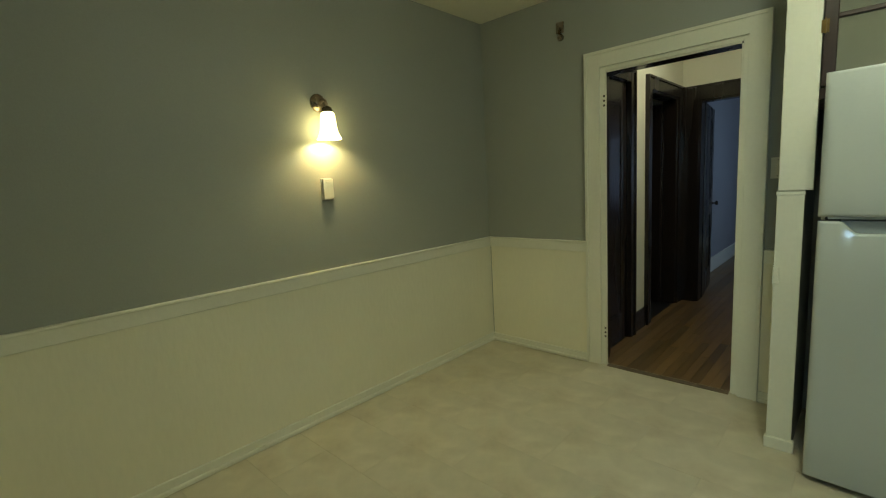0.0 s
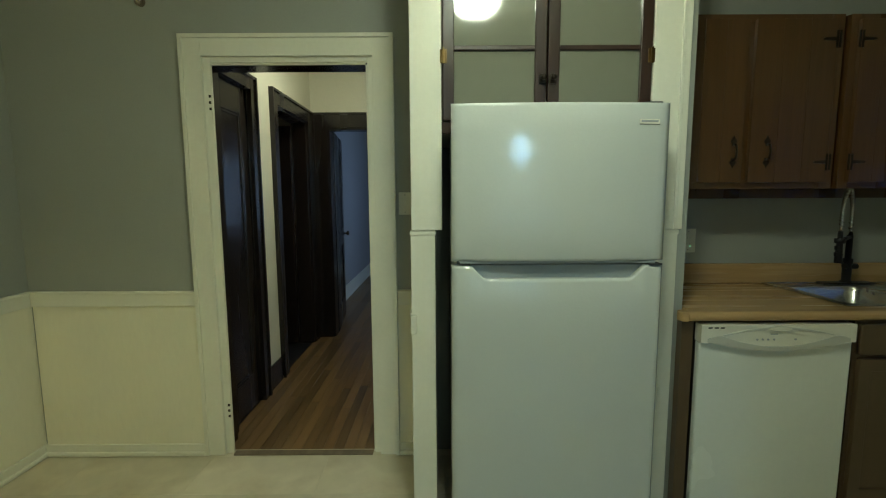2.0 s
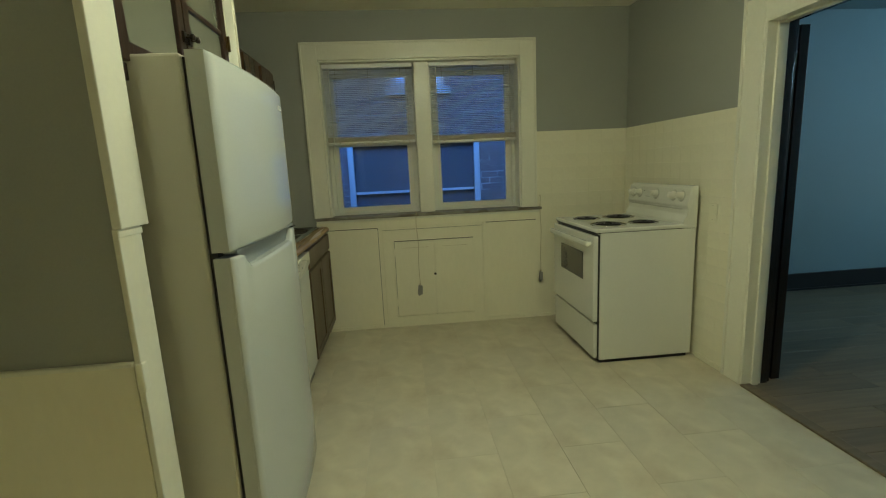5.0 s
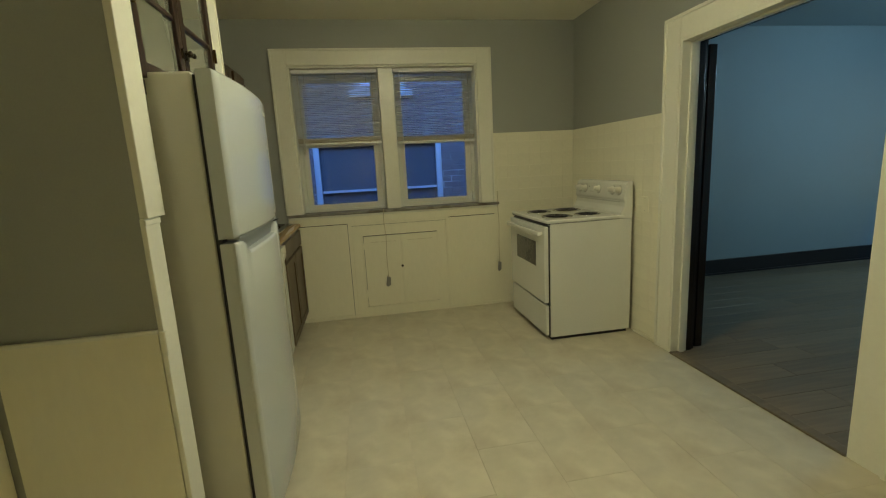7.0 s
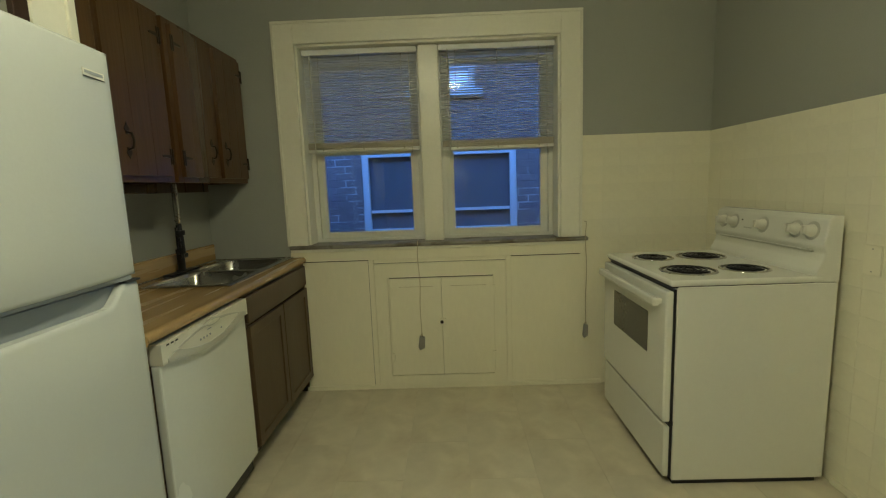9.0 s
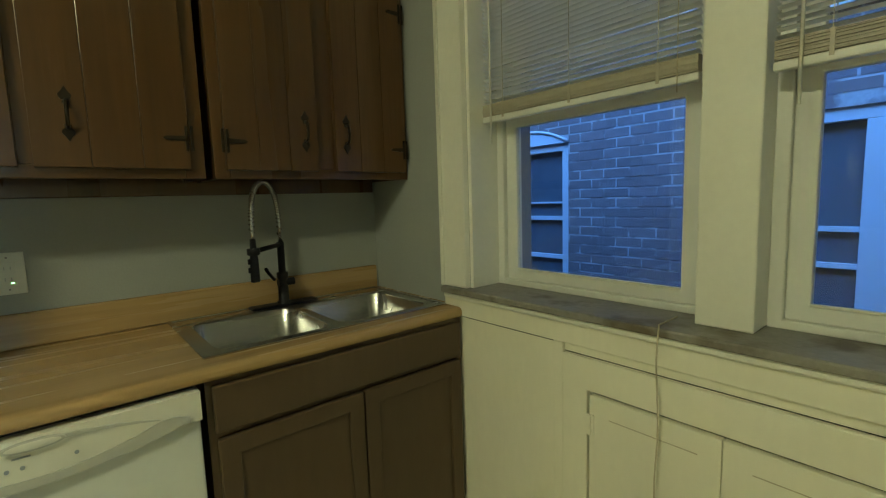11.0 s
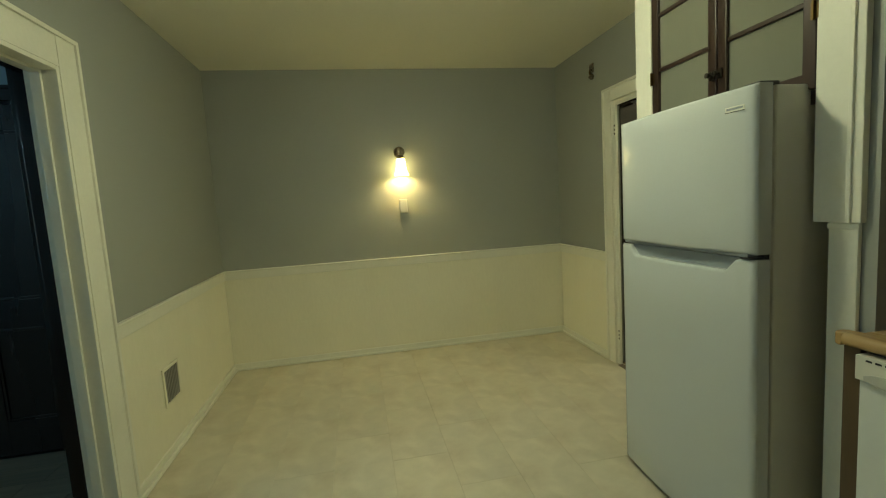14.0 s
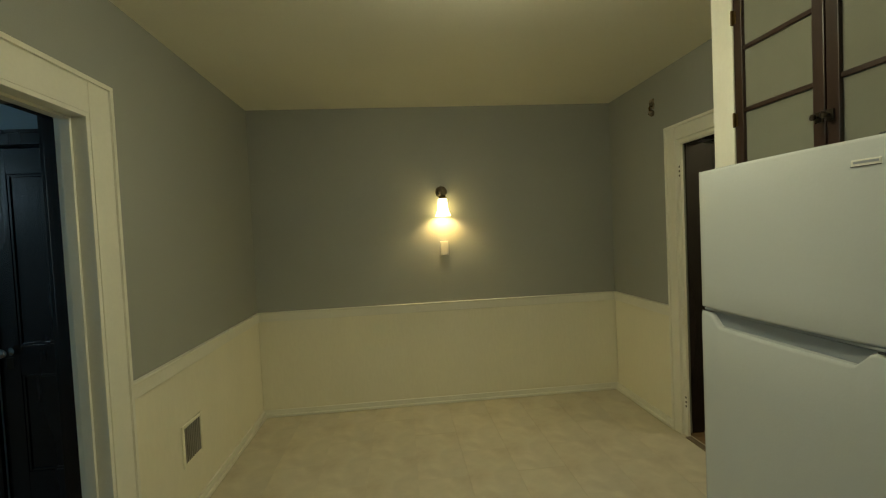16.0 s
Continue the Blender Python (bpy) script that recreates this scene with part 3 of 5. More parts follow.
hanging_cord(1.822, 0.975, 0.275, "thin pull cord with grey weight hanging from the sill", 0.045, 0.006)
hanging_cord(0.770, 1.06, 0.325, "thin cord with small tag hanging beside the window", 0.034, 0.004)

# ---- panelling below the window ----
def window_panelling():
    root = tagged(new("panelling_east"), "cream painted panelling below the window", "panelling", kind="structure")
    root.location = (E, 1.7, 0)
    f = E
    part("back_board", bx(f - 0.010, 0.655, 0, f, 2.64, 0.955), M_CREAM, root)
    part("apron_board", bx(f - 0.024, 0.78, 0.872, f - 0.010, 2.64, 0.935, 0.003), M_CREAM, root)
    part("stile", bx(f - 0.022, 2.112, 0.03, f - 0.010, 2.146, 0.872, 0.003), M_CREAM, root)
    part("stile", bx(f - 0.022, 1.236, 0.03, f - 0.010, 1.268, 0.872, 0.003), M_CREAM, root)
    part("hatch_frame", ring("x", 1.270, 2.110, 0.03, 0.845, 0.082, f - 0.028, f - 0.0125, 0.003, 0.065, 0.093), M_CREAM, root)
    part("base_board", bx(f - 0.024, 0.66, 0, f - 0.010, 2.60, 0.03, 0.003), M_CREAM, root)
    # thin dark strips stand in for shade in the panel and hatch gaps
    for a, b in ((2.146, 2.590), (0.80, 1.236)):
        part("top_joint", bx(f - 0.0118, a, 0.866, f - 0.010, b, 0.8718), M_GAPSHADE, root)
    part("side_joint", bx(f - 0.0114, 2.146, 0.03, f - 0.010, 2.1495, 0.866), M_GAPSHADE, root)
    part("top_joint", bx(f - 0.0116, 1.268, 0.8452, f - 0.010, 2.112, 0.8470), M_GAPSHADE, root)
    part("hatch_joint", bx(f - 0.0125, 1.341, 0.093, f - 0.010, 2.0195, 0.753), M_GAPSHADE, root)
    part("corner_strip", bx(f - 0.020, 2.590, 0.03, f - 0.010, 2.640, 0.872, 0.003), M_CREAM, root)


window_panelling()


def hatch():
    root = thing("wall_hatch", (E - 0.03, 1.70, 0.095), "cream painted double hatch with a small latch, closed", "hatch")
    for k, (a, b) in enumerate(((1.6848, 2.0170), (1.3480, 1.6838))):
        d = part("hatch_door", bx(E - 0.034, a, 0.100, E - 0.0126, b, 0.7455, 0.003), M_CREAM, root)
        part("inner_line", bx(E - 0.0352, a + 0.05, 0.690, E - 0.033, b - 0.06, 0.692), M_CORD, d)
        h = b - 0.004 if k == 0 else a + 0.004
        for z in (0.22, 0.66):
            part("hinge", boxes((E - 0.038, h - 0.012, z - 0.03, E - 0.033, h + 0.012, z + 0.03), (E - 0.041, h - 0.004, z - 0.03, E - 0.034, h + 0.004, z + 0.03), bev=0.001), M_CREAM, d)
    part("latch_plate", bx(E - 0.040, 1.662, 0.430, E - 0.033, 1.702, 0.480, 0.002), M_CREAM, root, "painted-over cupboard latch")
    part("latch_knob", lathe([(0.004, 0), (0.005, 0.010), (0.011, 0.016), (0.009, 0.024), (0, 0.027)], (E - 0.040, 1.688, 0.460), (-1, 0, 0), 14), M_BRONZE, root)


hatch()


# ---- fridge ----
def curved_slab(x0, x1, z0, tops, yf, yb, bulge, n=36, edge=0.012):
    """A door slab, its front bowed; tops gives the height of the top edge along it."""
    bm = bmesh.new()
    xs = [x0 + (x1 - x0) * i / n for i in range(n + 1)]
    def front(x, z, zt):
        u = (2 * (x - x0) / (x1 - x0) - 1)
        e = min(x - x0, x1 - x, zt - z, z - z0)
        r = max(0.0, edge - max(e, 0)) / edge
        return yf + bulge * u * u + edge * (1 - math.sqrt(max(0, 1 - r * r))) * 0.9
    cols = []
    for x in xs:
        zt = tops(x)
        zs = [z0, z0 + 0.3 * edge, z0 + edge] + [z0 + edge + (zt - z0 - 2 * edge) * k / 6 for k in range(1, 6)] + [zt - edge, zt - 0.3 * edge, zt]
        cols.append(([bm.verts.new((x, front(x, z, zt), z)) for z in zs], [bm.verts.new((x, yb, z)) for z in zs]))
    m = len(cols[0][0])
    for (f0, b0), (f1, b1) in zip(cols, cols[1:]):
        for k in range(m - 1):
            bm.faces.new((f0[k], f1[k], f1[k + 1], f0[k + 1])).smooth = True
            bm.faces.new((b0[k], b0[k + 1], b1[k + 1], b1[k]))
        bm.faces.new((f0[-1], f1[-1], b1[-1], b0[-1])), bm.faces.new((f0[0], b0[0], b1[0], f1[0]))
    for (f, b) in (cols[0], cols[-1]):
        for k in range(m - 1):
            bm.faces.new((f[k], f[k + 1], b[k + 1], b[k]))
    return bm


def fridge():
    x0, x1, yf = 0.148, 0.902, 2.403
    root = thing("refrigerator", ((x0 + x1) / 2, 2.76, 0), "white top-freezer refrigerator with recessed handles", "refrigerator")
    part("body", bx(x0 + 0.006, yf + 0.093, 0.03, x1 - 0.006, 3.11, 1.668, 0.008), M_FRIDGE_SIDE, root, "off-white textured cabinet body")
    part("gasket", bx(x0 + 0.020, yf + 0.070, 0.06, x1 - 0.020, yf + 0.094, 1.660), M_GASKET, root)
    part("freezer_door", curved_slab(x0, x1, 1.128, lambda x: 1.673, yf - 0.002, yf + 0.078, 0.021), M_FRIDGE, root)
    def dip(x):
        u = min(x - x0, x1 - x)
        return 1.112 - 0.046 * max(0.0, min(1.0, (u - 0.072) / 0.045)) ** 0.9
    low = part("fridge_door", curved_slab(x0, x1, 0.022, dip, yf - 0.002, yf + 0.034, 0.021, 60), M_FRIDGE, root)
    for a, b in ((x0, x0 + 0.068), (x1 - 0.068, x1)):
        part("door_edge", bx(a, yf + 0.0342, 0.022, b, yf + 0.078, 1.111, 0.003), M_FRIDGE, low)
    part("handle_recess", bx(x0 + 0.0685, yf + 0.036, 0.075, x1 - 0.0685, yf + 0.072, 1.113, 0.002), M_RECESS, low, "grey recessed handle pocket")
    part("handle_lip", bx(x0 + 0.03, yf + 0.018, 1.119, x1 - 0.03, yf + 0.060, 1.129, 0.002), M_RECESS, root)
    part("toe_grille", bx(x0 + 0.02, yf + 0.075, 0.012, x1 - 0.02, yf + 0.11, 0.055, 0.003), M_GASKET, root)
    part("top_hinge", bx(x1 - 0.075, yf + 0.045, 1.664, x1 - 0.015, yf + 0.12, 1.682, 0.004), M_GASKET, root)
    part("middle_hinge", bx(x1 - 0.055, yf + 0.012, 1.1135, x1 - 0.008, yf + 0.070, 1.1185, 0.001), M_GASKET, root)
    def on_bow(bm):
        """Follows the slope of the bowed door."""
        for v in bm.verts:
            v.co.y += 0.090 * (v.co.x - 0.826)
        return bm
    b = part("badge", on_bow(bx(0.790, yf + 0.0098, 1.598, 0.862, yf + 0.0140, 1.616, 0.001)), M_WHITE, root, "small pale badge")
    part("badge_bar", on_bow(bx(0.796, yf + 0.0090, 1.6055, 0.856, yf + 0.0100, 1.6120)), M_RECESS, b)
    part("badge_line", on_bow(bx(0.790, yf + 0.0090, 1.5975, 0.862, yf + 0.0100, 1.5995)), M_GASKET, b)
    for fx in (x0 + 0.06, x1 - 0.06):
        part("foot", cy((fx, yf + 0.12, 0), (fx, yf + 0.12, 0.035), 0.018, n=14), M_GASKET, root)
        part("foot", cy((fx, 3.05, 0), (fx, 3.05, 0.035), 0.018, n=14), M_GASKET, root)


fridge()


# ---- counter run ----
def hole_slab(x0, x1, y0, y1, hx0, hx1, hy0, hy1, z0, z1):
    """A slab with a rectangular cut-out, in one piece."""
    bm = bmesh.new()
    out, inn = ((x0, y0), (x1, y0), (x1, y1), (x0, y1)), ((hx0, hy0), (hx1, hy0), (hx1, hy1), (hx0, hy1))
    o0, o1, i0, i1 = ([bm.verts.new((u, v, q)) for u, v in s] for s, q in ((out, z0), (out, z1), (inn, z0), (inn, z1)))
    for k in range(4):
        j = (k + 1) % 4
        for f in ((o0[k], i0[k], i0[j], o0[j]), (o1[k], o1[j], i1[j], i1[k]), (o0[k], o0[j], o1[j], o1[k]), (i0[k], i1[k], i1[j], i0[j])):
            bm.faces.new(f)
    return bm


def counter():
    root = tagged(new("countertop"), "woodgrain laminate counter with rolled front edge", "countertop")
    root.location = (1.8, 2.8, 0.865)
    x0, x1, yf, z = 1.045, E - 0.002, 2.545, 0.905
    sx0, sx1, sy0, sy1 = 1.778, 2.566, 2.642, 3.085
    edge = [(yf + 0.019 - 0.019 * math.cos(radians(a)), z - 0.019 + 0.019 * math.sin(radians(a))) for a in range(-90, 91, 12)] + [(2.60, z), (2.60, z - 0.038)]
    bm = prism(edge, "x", x0 + 0.03, x1)
    corner = [(x0 + 0.03, 2.60), (x0 + 0.012, 2.60), (x0, 2.586), (x0, 2.568), (x0 + 0.006, 2.554), (x0 + 0.018, 2.547), (x0 + 0.03, yf)]
    part("front_edge", bm, M_COUNTER, root)
    part("rounded_corner", prism(corner, "z", z - 0.038, z, 0.004), M_COUNTER, root)
    part("top_board", hole_slab(1.097, x1, 2.60, NB, sx0, sx1, sy0, sy1, z - 0.038, z), M_COUNTER, root)
    part("backsplash", bx(1.097, NB - 0.024, z, 2.602, NB, 1.008, 0.006), M_COUNTER, root, "low woodgrain backsplash")


counter()


def bowl(bm, x0, x1, y0, y1, z, depth, r=0.055, n=6):
    """A rounded open basin hanging from the rim at z."""
    def ring(inset, zz, rr):
        pts = []
        for cx, cyy, a0 in ((x1 - inset - rr, y1 - inset - rr, 0), (x0 + inset + rr, y1 - inset - rr, 90), (x0 + inset + rr, y0 + inset + rr, 180), (x1 - inset - rr, y0 + inset + rr, 270)):
            for k in range(n + 1):
                a = radians(a0 + 90 * k / n)
                pts.append(bm.verts.new((cx + rr * math.cos(a), cyy + rr * math.sin(a), zz)))
        return pts
    rings = [ring(-0.006, z, r + 0.006), ring(0, z - 0.006, r), ring(0.006, z - depth + 0.035, r), ring(0.016, z - depth + 0.010, r * 0.9), ring(0.045, z - depth, r * 0.6)]
    for a, b in zip(rings, rings[1:]):
        for i in range(len(a)):
            j = (i + 1) % len(a)
            bm.faces.new((a[i], a[j], b[j], b[i])).smooth = True
    bm.faces.new(rings[-1])
    return rings[0]


def sink():
    root = thing("kitchen_sink", (2.175, 2.87, 0.905), "double-bowl brushed stainless steel sink set in the counter", "sink")
    x0, x1, y0, y1, z = 1.758, 2.582, 2.624, 3.118, 0.910
    mid = 2.160
    bowls = ((1.798, mid - 0.014, 2.658, 3.026), (mid + 0.014, 2.536, 2.658, 3.026))
    for a, b, c, d in bowls:
        bm = bmesh.new()
        bowl(bm, a, b, c, d, z - 0.001, 0.165)
        w = part("basin", bm, M_STEEL, root, "deep rounded steel basin")
        part("drain", lathe([(0.044, 0), (0.044, 0.003), (0.034, 0.004), (0.030, -0.006), (0, -0.006)], ((a + b) / 2, (c + d) / 2, z - 0.164), n=24), M_CHROME, w)
    rim = bmesh.new()
    def plate(p, q, u, v):
        box(rim, p, u, z - 0.004, q, v, z)
    plate(x0, x1, y0, 2.660), plate(x0, x1, 3.024, y1), plate(x0, 1.800, 2.660, 3.024), plate(2.534, x1, 2.660, 3.024), plate(mid - 0.016, mid + 0.016, 2.660, 3.024)
    for a, b, c, d in bowls:
        for cx, cyy, sx, sy in ((a, c, 1, 1), (b, c, -1, 1), (a, d, 1, -1), (b, d, -1, -1)):
            pts = [(cx, cyy)] + [(cx + sx * (0.057 - 0.057 * math.sin(radians(15 * k))), cyy + sy * (0.057 - 0.057 * math.cos(radians(15 * k)))) for k in range(7)]
            lo = [rim.verts.new((u, v, z - 0.0005)) for u, v in pts]
            rim.faces.new(lo)
    part("rim", rim, M_STEEL, root)
    part("rolled_edge", boxes((x0 - 0.004, y0 - 0.004, z - 0.004, x1 + 0.004, y0 + 0.008, z + 0.003), (x0 - 0.004, y1 - 0.008, z - 0.004, x1 + 0.004, y1 + 0.004, z + 0.003),
                              (x0 - 0.004, y0 + 0.008, z - 0.004, x0 + 0.008, y1 - 0.008, z + 0.003), (x1 - 0.008, y0 + 0.008, z - 0.004, x1 + 0.004, y1 - 0.008, z + 0.003), bev=0.002), M_STEEL, root)
    part("hole_cover", lathe([(0.018, 0), (0.017, 0.003), (0, 0.005)], (2.345, 3.07, z), n=20), M_CHROME, root)


sink()


def faucet():
    x, y, z = 2.143, 3.072, 0.911
    root = thing("kitchen_faucet", (x, y, z), "matte black spring-neck faucet on the steel sink", "faucet")
    part("deck_plate", bx(x - 0.128, y - 0.028, z, x + 0.128, y + 0.028, z + 0.010, 0.004), M_MATTEBLACK, root)
    part("body", lathe([(0.026, 0.010), (0.026, 0.016), (0.0195, 0.018), (0.0195, 0.105), (0.0215, 0.107), (0.0215, 0.128), (0.0135, 0.130), (0.0135, 0.246), (0, 0.246)], (x, y, z), n=24), M_MATTEBLACK, root)
    lever = part("lever_hub", cy((x - 0.020, y - 0.004, z + 0.09), (x + 0.042, y - 0.004, z + 0.09), 0.0145), M_MATTEBLACK, root)
    part("lever", tube([(x - 0.035, y - 0.01, z + 0.105), (x - 0.062, y - 0.03, z + 0.135), (x - 0.078, y - 0.05, z + 0.155)], 0.0062, 10), M_MATTEBLACK, lever)
    sx, sy = x - 0.130, y - 0.092
    part("spray_arm", tube([(x, y, z + 0.236), (x - 0.06, y - 0.042, z + 0.232), (sx, sy, z + 0.227)], 0.009, 10), M_MATTEBLACK, root)
    part("holder_ring", lathe([(0.019, -0.012), (0.022, -0.010), (0.022, 0.010), (0.019, 0.012), (0.013, 0.012), (0.013, -0.012), (0.019, -0.012)], (sx, sy, z + 0.227), n=20), M_MATTEBLACK, root)
    head = part("spray_head", lathe([(0.0, -0.122), (0.015, -0.122), (0.016, -0.118), (0.014, -0.04), (0.012, -0.02), (0.010, 0.03), (0, 0.03)], (sx, sy, z + 0.242), n=20), M_MATTEBLACK, root)
    for dz in (0.195, 0.165):
        part("button", bx(sx - 0.022, sy - 0.008, z + dz - 0.012, sx - 0.012, sy + 0.004, z + dz + 0.008, 0.003), M_MATTEBLACK, head)
    def arch(u):
        """A hose that rises from the post, arcs over and comes down to the spray head."""
        a = math.pi * u
        k = (1 - math.cos(a)) / 2
        rise = 0.246 + 0.226 * math.sin(a) ** 0.5
        return Vector((x + (sx - x) * k, y + (sy - y) * k, z + rise))
    line = [arch(k / 48) for k in range(49)]
    part("hose", tube(line, 0.0070, 10), M_CHROME, root, "chrome hose")
    coil, turns, steps = [], 64, 64 * 10
    for k in range(steps + 1):
        u = 0.0 + 0.985 * k / steps
        p, d = arch(u), (arch(min(u + 0.01, 1)) - arch(max(u - 0.01, 0))).normalized()
        s = Vector((0.73, -0.68, 0)).normalized()
        t2 = s.cross(d).normalized()
        ang = 2 * math.pi * turns * k / steps
        coil.append(p + 0.0092 * (math.cos(ang) * s + math.sin(ang) * t2))
    part("spring", tube(coil, 0.0022, 5), M_CHROME, root, "chrome coil spring")


faucet()


def panel_front(name, x0, x1, z0, z1, y, material, parent, rail=0.05, raised=True, label=""):
    """A cabinet front: frame of four rails with a set-back panel."""
    f = part(name, ring("y", x0, x1, z0, z1, rail, y, y + 0.020, 0.003), material, parent, label)
    part("panel", bx(x0 + rail - 0.002, y + 0.008, z0 + rail - 0.002, x1 - rail + 0.002, y + 0.019, z1 - rail + 0.002, 0.002), material, f)
    return f


def base_cabinet():
    root = thing("base_cabinet", (2.18, 2.85, 0), "brown painted sink base cabinet with two doors", "cabinet")
    part("body", boxes((1.742, 2.588, 0.095, 1.765, 3.12, 0.866), (2.598, 2.588, 0.0, E - 0.012, 3.12, 0.866), (1.765, 2.61, 0.095, 2.598, 3.12, 0.115), (1.765, 3.10, 0.115, 2.598, 3.12, 0.866)), M_BASECAB, root)
    part("face_frame", boxes((1.742, 2.570, 0.095, 1.768, 2.588, 0.866), (2.586, 2.570, 0.095, 2.606, 2.588, 0.866), (1.768, 2.570, 0.712, 2.586, 2.588, 0.735), (1.768, 2.570, 0.845, 2.586, 2.588, 0.866), (1.768, 2.570, 0.095, 2.586, 2.588, 0.125)), M_BASECAB, root)
    part("false_drawer", bx(1.756, 2.552, 0.728, 2.592, 2.571, 0.852, 0.005), M_BASECAB, root, "plain false drawer front")
    panel_front("door", 1.760, 2.178, 0.112, 0.710, 2.551, M_BASECAB, root)
    panel_front("door", 2.184, 2.590, 0.112, 0.710, 2.551, M_BASECAB, root)
    part("toe_kick", bx(1.742, 2.64, 0, 2.606, 2.66, 0.095), M_BLACK, root)


base_cabinet()
setting("trim_end_panel", boxes((1.062, 2.575, 0.0, 1.097, 2.612, 0.866), (1.097, 2.575, 0.0, 1.108, 3.10, 0.866), bev=0.0), M_BASECAB, "brown painted end panel beside the dishwasher", "end panel")


def dishwasher():
    x0, x1, yf = 1.119, 1.727, 2.545
    root = thing("dishwasher", (1.42, 2.85, 0), "white dishwasher with a curved grey control console", "dishwasher")
    part("tub", bx(x0 + 0.008, yf + 0.035, 0.03, x1 - 0.008, 3.10, 0.858), M_BLACK, root)
    part("door", bx(x0 + 0.003, yf + 0.008, 0.105, x1 - 0.003, yf + 0.040, 0.784, 0.006), M_DWWHITE, root)
    part("kick_plate", bx(x0 + 0.01, yf + 0.07, 0.0, x1 - 0.01, yf + 0.09, 0.105), M_BLACK, root)
    y, cx, half = yf - 0.0045, (x0 + x1) / 2, (x1 - x0) / 2
    def hump(u, reach):
        return max(0.0, 1 - (u / reach) ** 2)
    def swept(u0, u1, low, high, n=28):
        """An outline between two curves over the width, u from -1 to 1."""
        us = [u0 + (u1 - u0) * k / n for k in range(n + 1)]
        return [(cx + half * u, low(u)) for u in us] + [(cx + half * u, high(u)) for u in us[::-1]]
    def lower(u):
        return 0.787 - 0.035 * hump(u, 0.85)
    def middle(u):
        return 0.812 - 0.042 * hump(u, 0.72) - 0.012 * max(0.0, abs(u) - 0.82) / 0.1
    def upper(u):
        return 0.813 + 0.024 * hump(u, 0.72)
    p = part("control_panel", prism(swept(-0.995, 0.995, lambda u: lower(u) - 0.002, lambda u: 0.856), "y", y, yf + 0.0075), M_WHITE, root, "cream control panel with a swept lower edge")
    part("rear_panel", bx(x0 + 0.002, yf + 0.0078, 0.786, x1 - 0.002, yf + 0.040, 0.856), M_WHITE, p)
    part("lower_band", prism(swept(-0.91, 0.91, lower, middle), "y", y - 0.005, y + 0.002), M_DWGREY, p, "grey swept trim band")
    part("upper_band", prism(swept(-0.71, 0.71, upper, lambda u: upper(u) + 0.002 + 0.008 * hump(u, 0.72)), "y", y - 0.004, y + 0.002), M_DWGREY, p, "grey swept trim band")
    part("console", prism(swept(-0.70, 0.70, lambda u: middle(u) + 0.0005, lambda u: upper(u) - 0.0005), "y", y - 0.002, y + 0.002), M_WHITE, p)
    def oval(a, b, z):
        return [(cx + a * math.cos(2 * math.pi * k / 28), z + b * math.sin(2 * math.pi * k / 28)) for k in range(28)]
    latch = part("latch_handle", prism(oval(0.050, 0.0105, 0.841), "y", y - 0.010, y + 0.002), M_DWGREY, p, "oval latch handle")
    part("latch_face", prism(oval(0.043, 0.0075, 0.842), "y", y - 0.0115, y - 0.0095), M_WHITE, latch)
    for k in range(3):
        part("vent_slot", bx(x0 + 0.028 + 0.024 * k, y - 0.001, 0.842, x0 + 0.044 + 0.024 * k, y + 0.003, 0.848, 0.001), M_BLACK, p)
    for dx in (-0.086, -0.064, -0.043, -0.020, 0.064):
        part("button", cy((cx + dx, y - 0.0045, 0.799), (cx + dx, y, 0.799), 0.0042, n=12), M_RECESS, p, "small grey button")
    part("label_bar", bx(cx - 0.034, y - 0.0026, 0.818, cx - 0.006, y - 0.001, 0.822), M_RECESS, p)


dishwasher()


# ---- wall cabinets ----
def pull(parent, x, y, z, m=M_BRONZE):
    """An iron bail pull with spear-shaped ends."""
    h = part("handle", tube([(x, y - 0.002, z + 0.034), (x, y - 0.020, z + 0.028), (x, y - 0.026, z), (x, y - 0.020, z - 0.028), (x, y - 0.002, z - 0.034)], 0.0048, 8), m, parent, "antique iron pull")
    for s in (1, -1):
        part("finial", prism([(x, z + s * 0.070), (x + 0.006, z + s * 0.058), (x + 0.014, z + s * 0.048), (x + 0.012, z + s * 0.040), (x + 0.006, z + s * 0.034), (x + 0.008, z + s * 0.026), (x - 0.008, z + s * 0.026), (x - 0.006, z + s * 0.034), (x - 0.012, z + s * 0.040), (x - 0.014, z + s * 0.048), (x - 0.006, z + s * 0.058)], "y", y - 0.003, y), m, h)
    return h


def strap_hinge(parent, x, y, z, way):
    h = part("hinge", boxes((x - 0.011, y - 0.004, z - 0.036, x - 0.003, y, z + 0.036), (x + 0.003, y - 0.004, z - 0.036, x + 0.011, y, z + 0.036), bev=0.001), M_BRONZE, parent, "iron H-L strap hinge")
    part("strap", prism([(x + way * 0.004, z - 0.008), (x + way * 0.060, z - 0.005), (x + way * 0.068, z), (x + way * 0.060, z + 0.005), (x + way * 0.004, z + 0.008)], "y", y - 0.004, y), M_BRONZE, h)
    return h


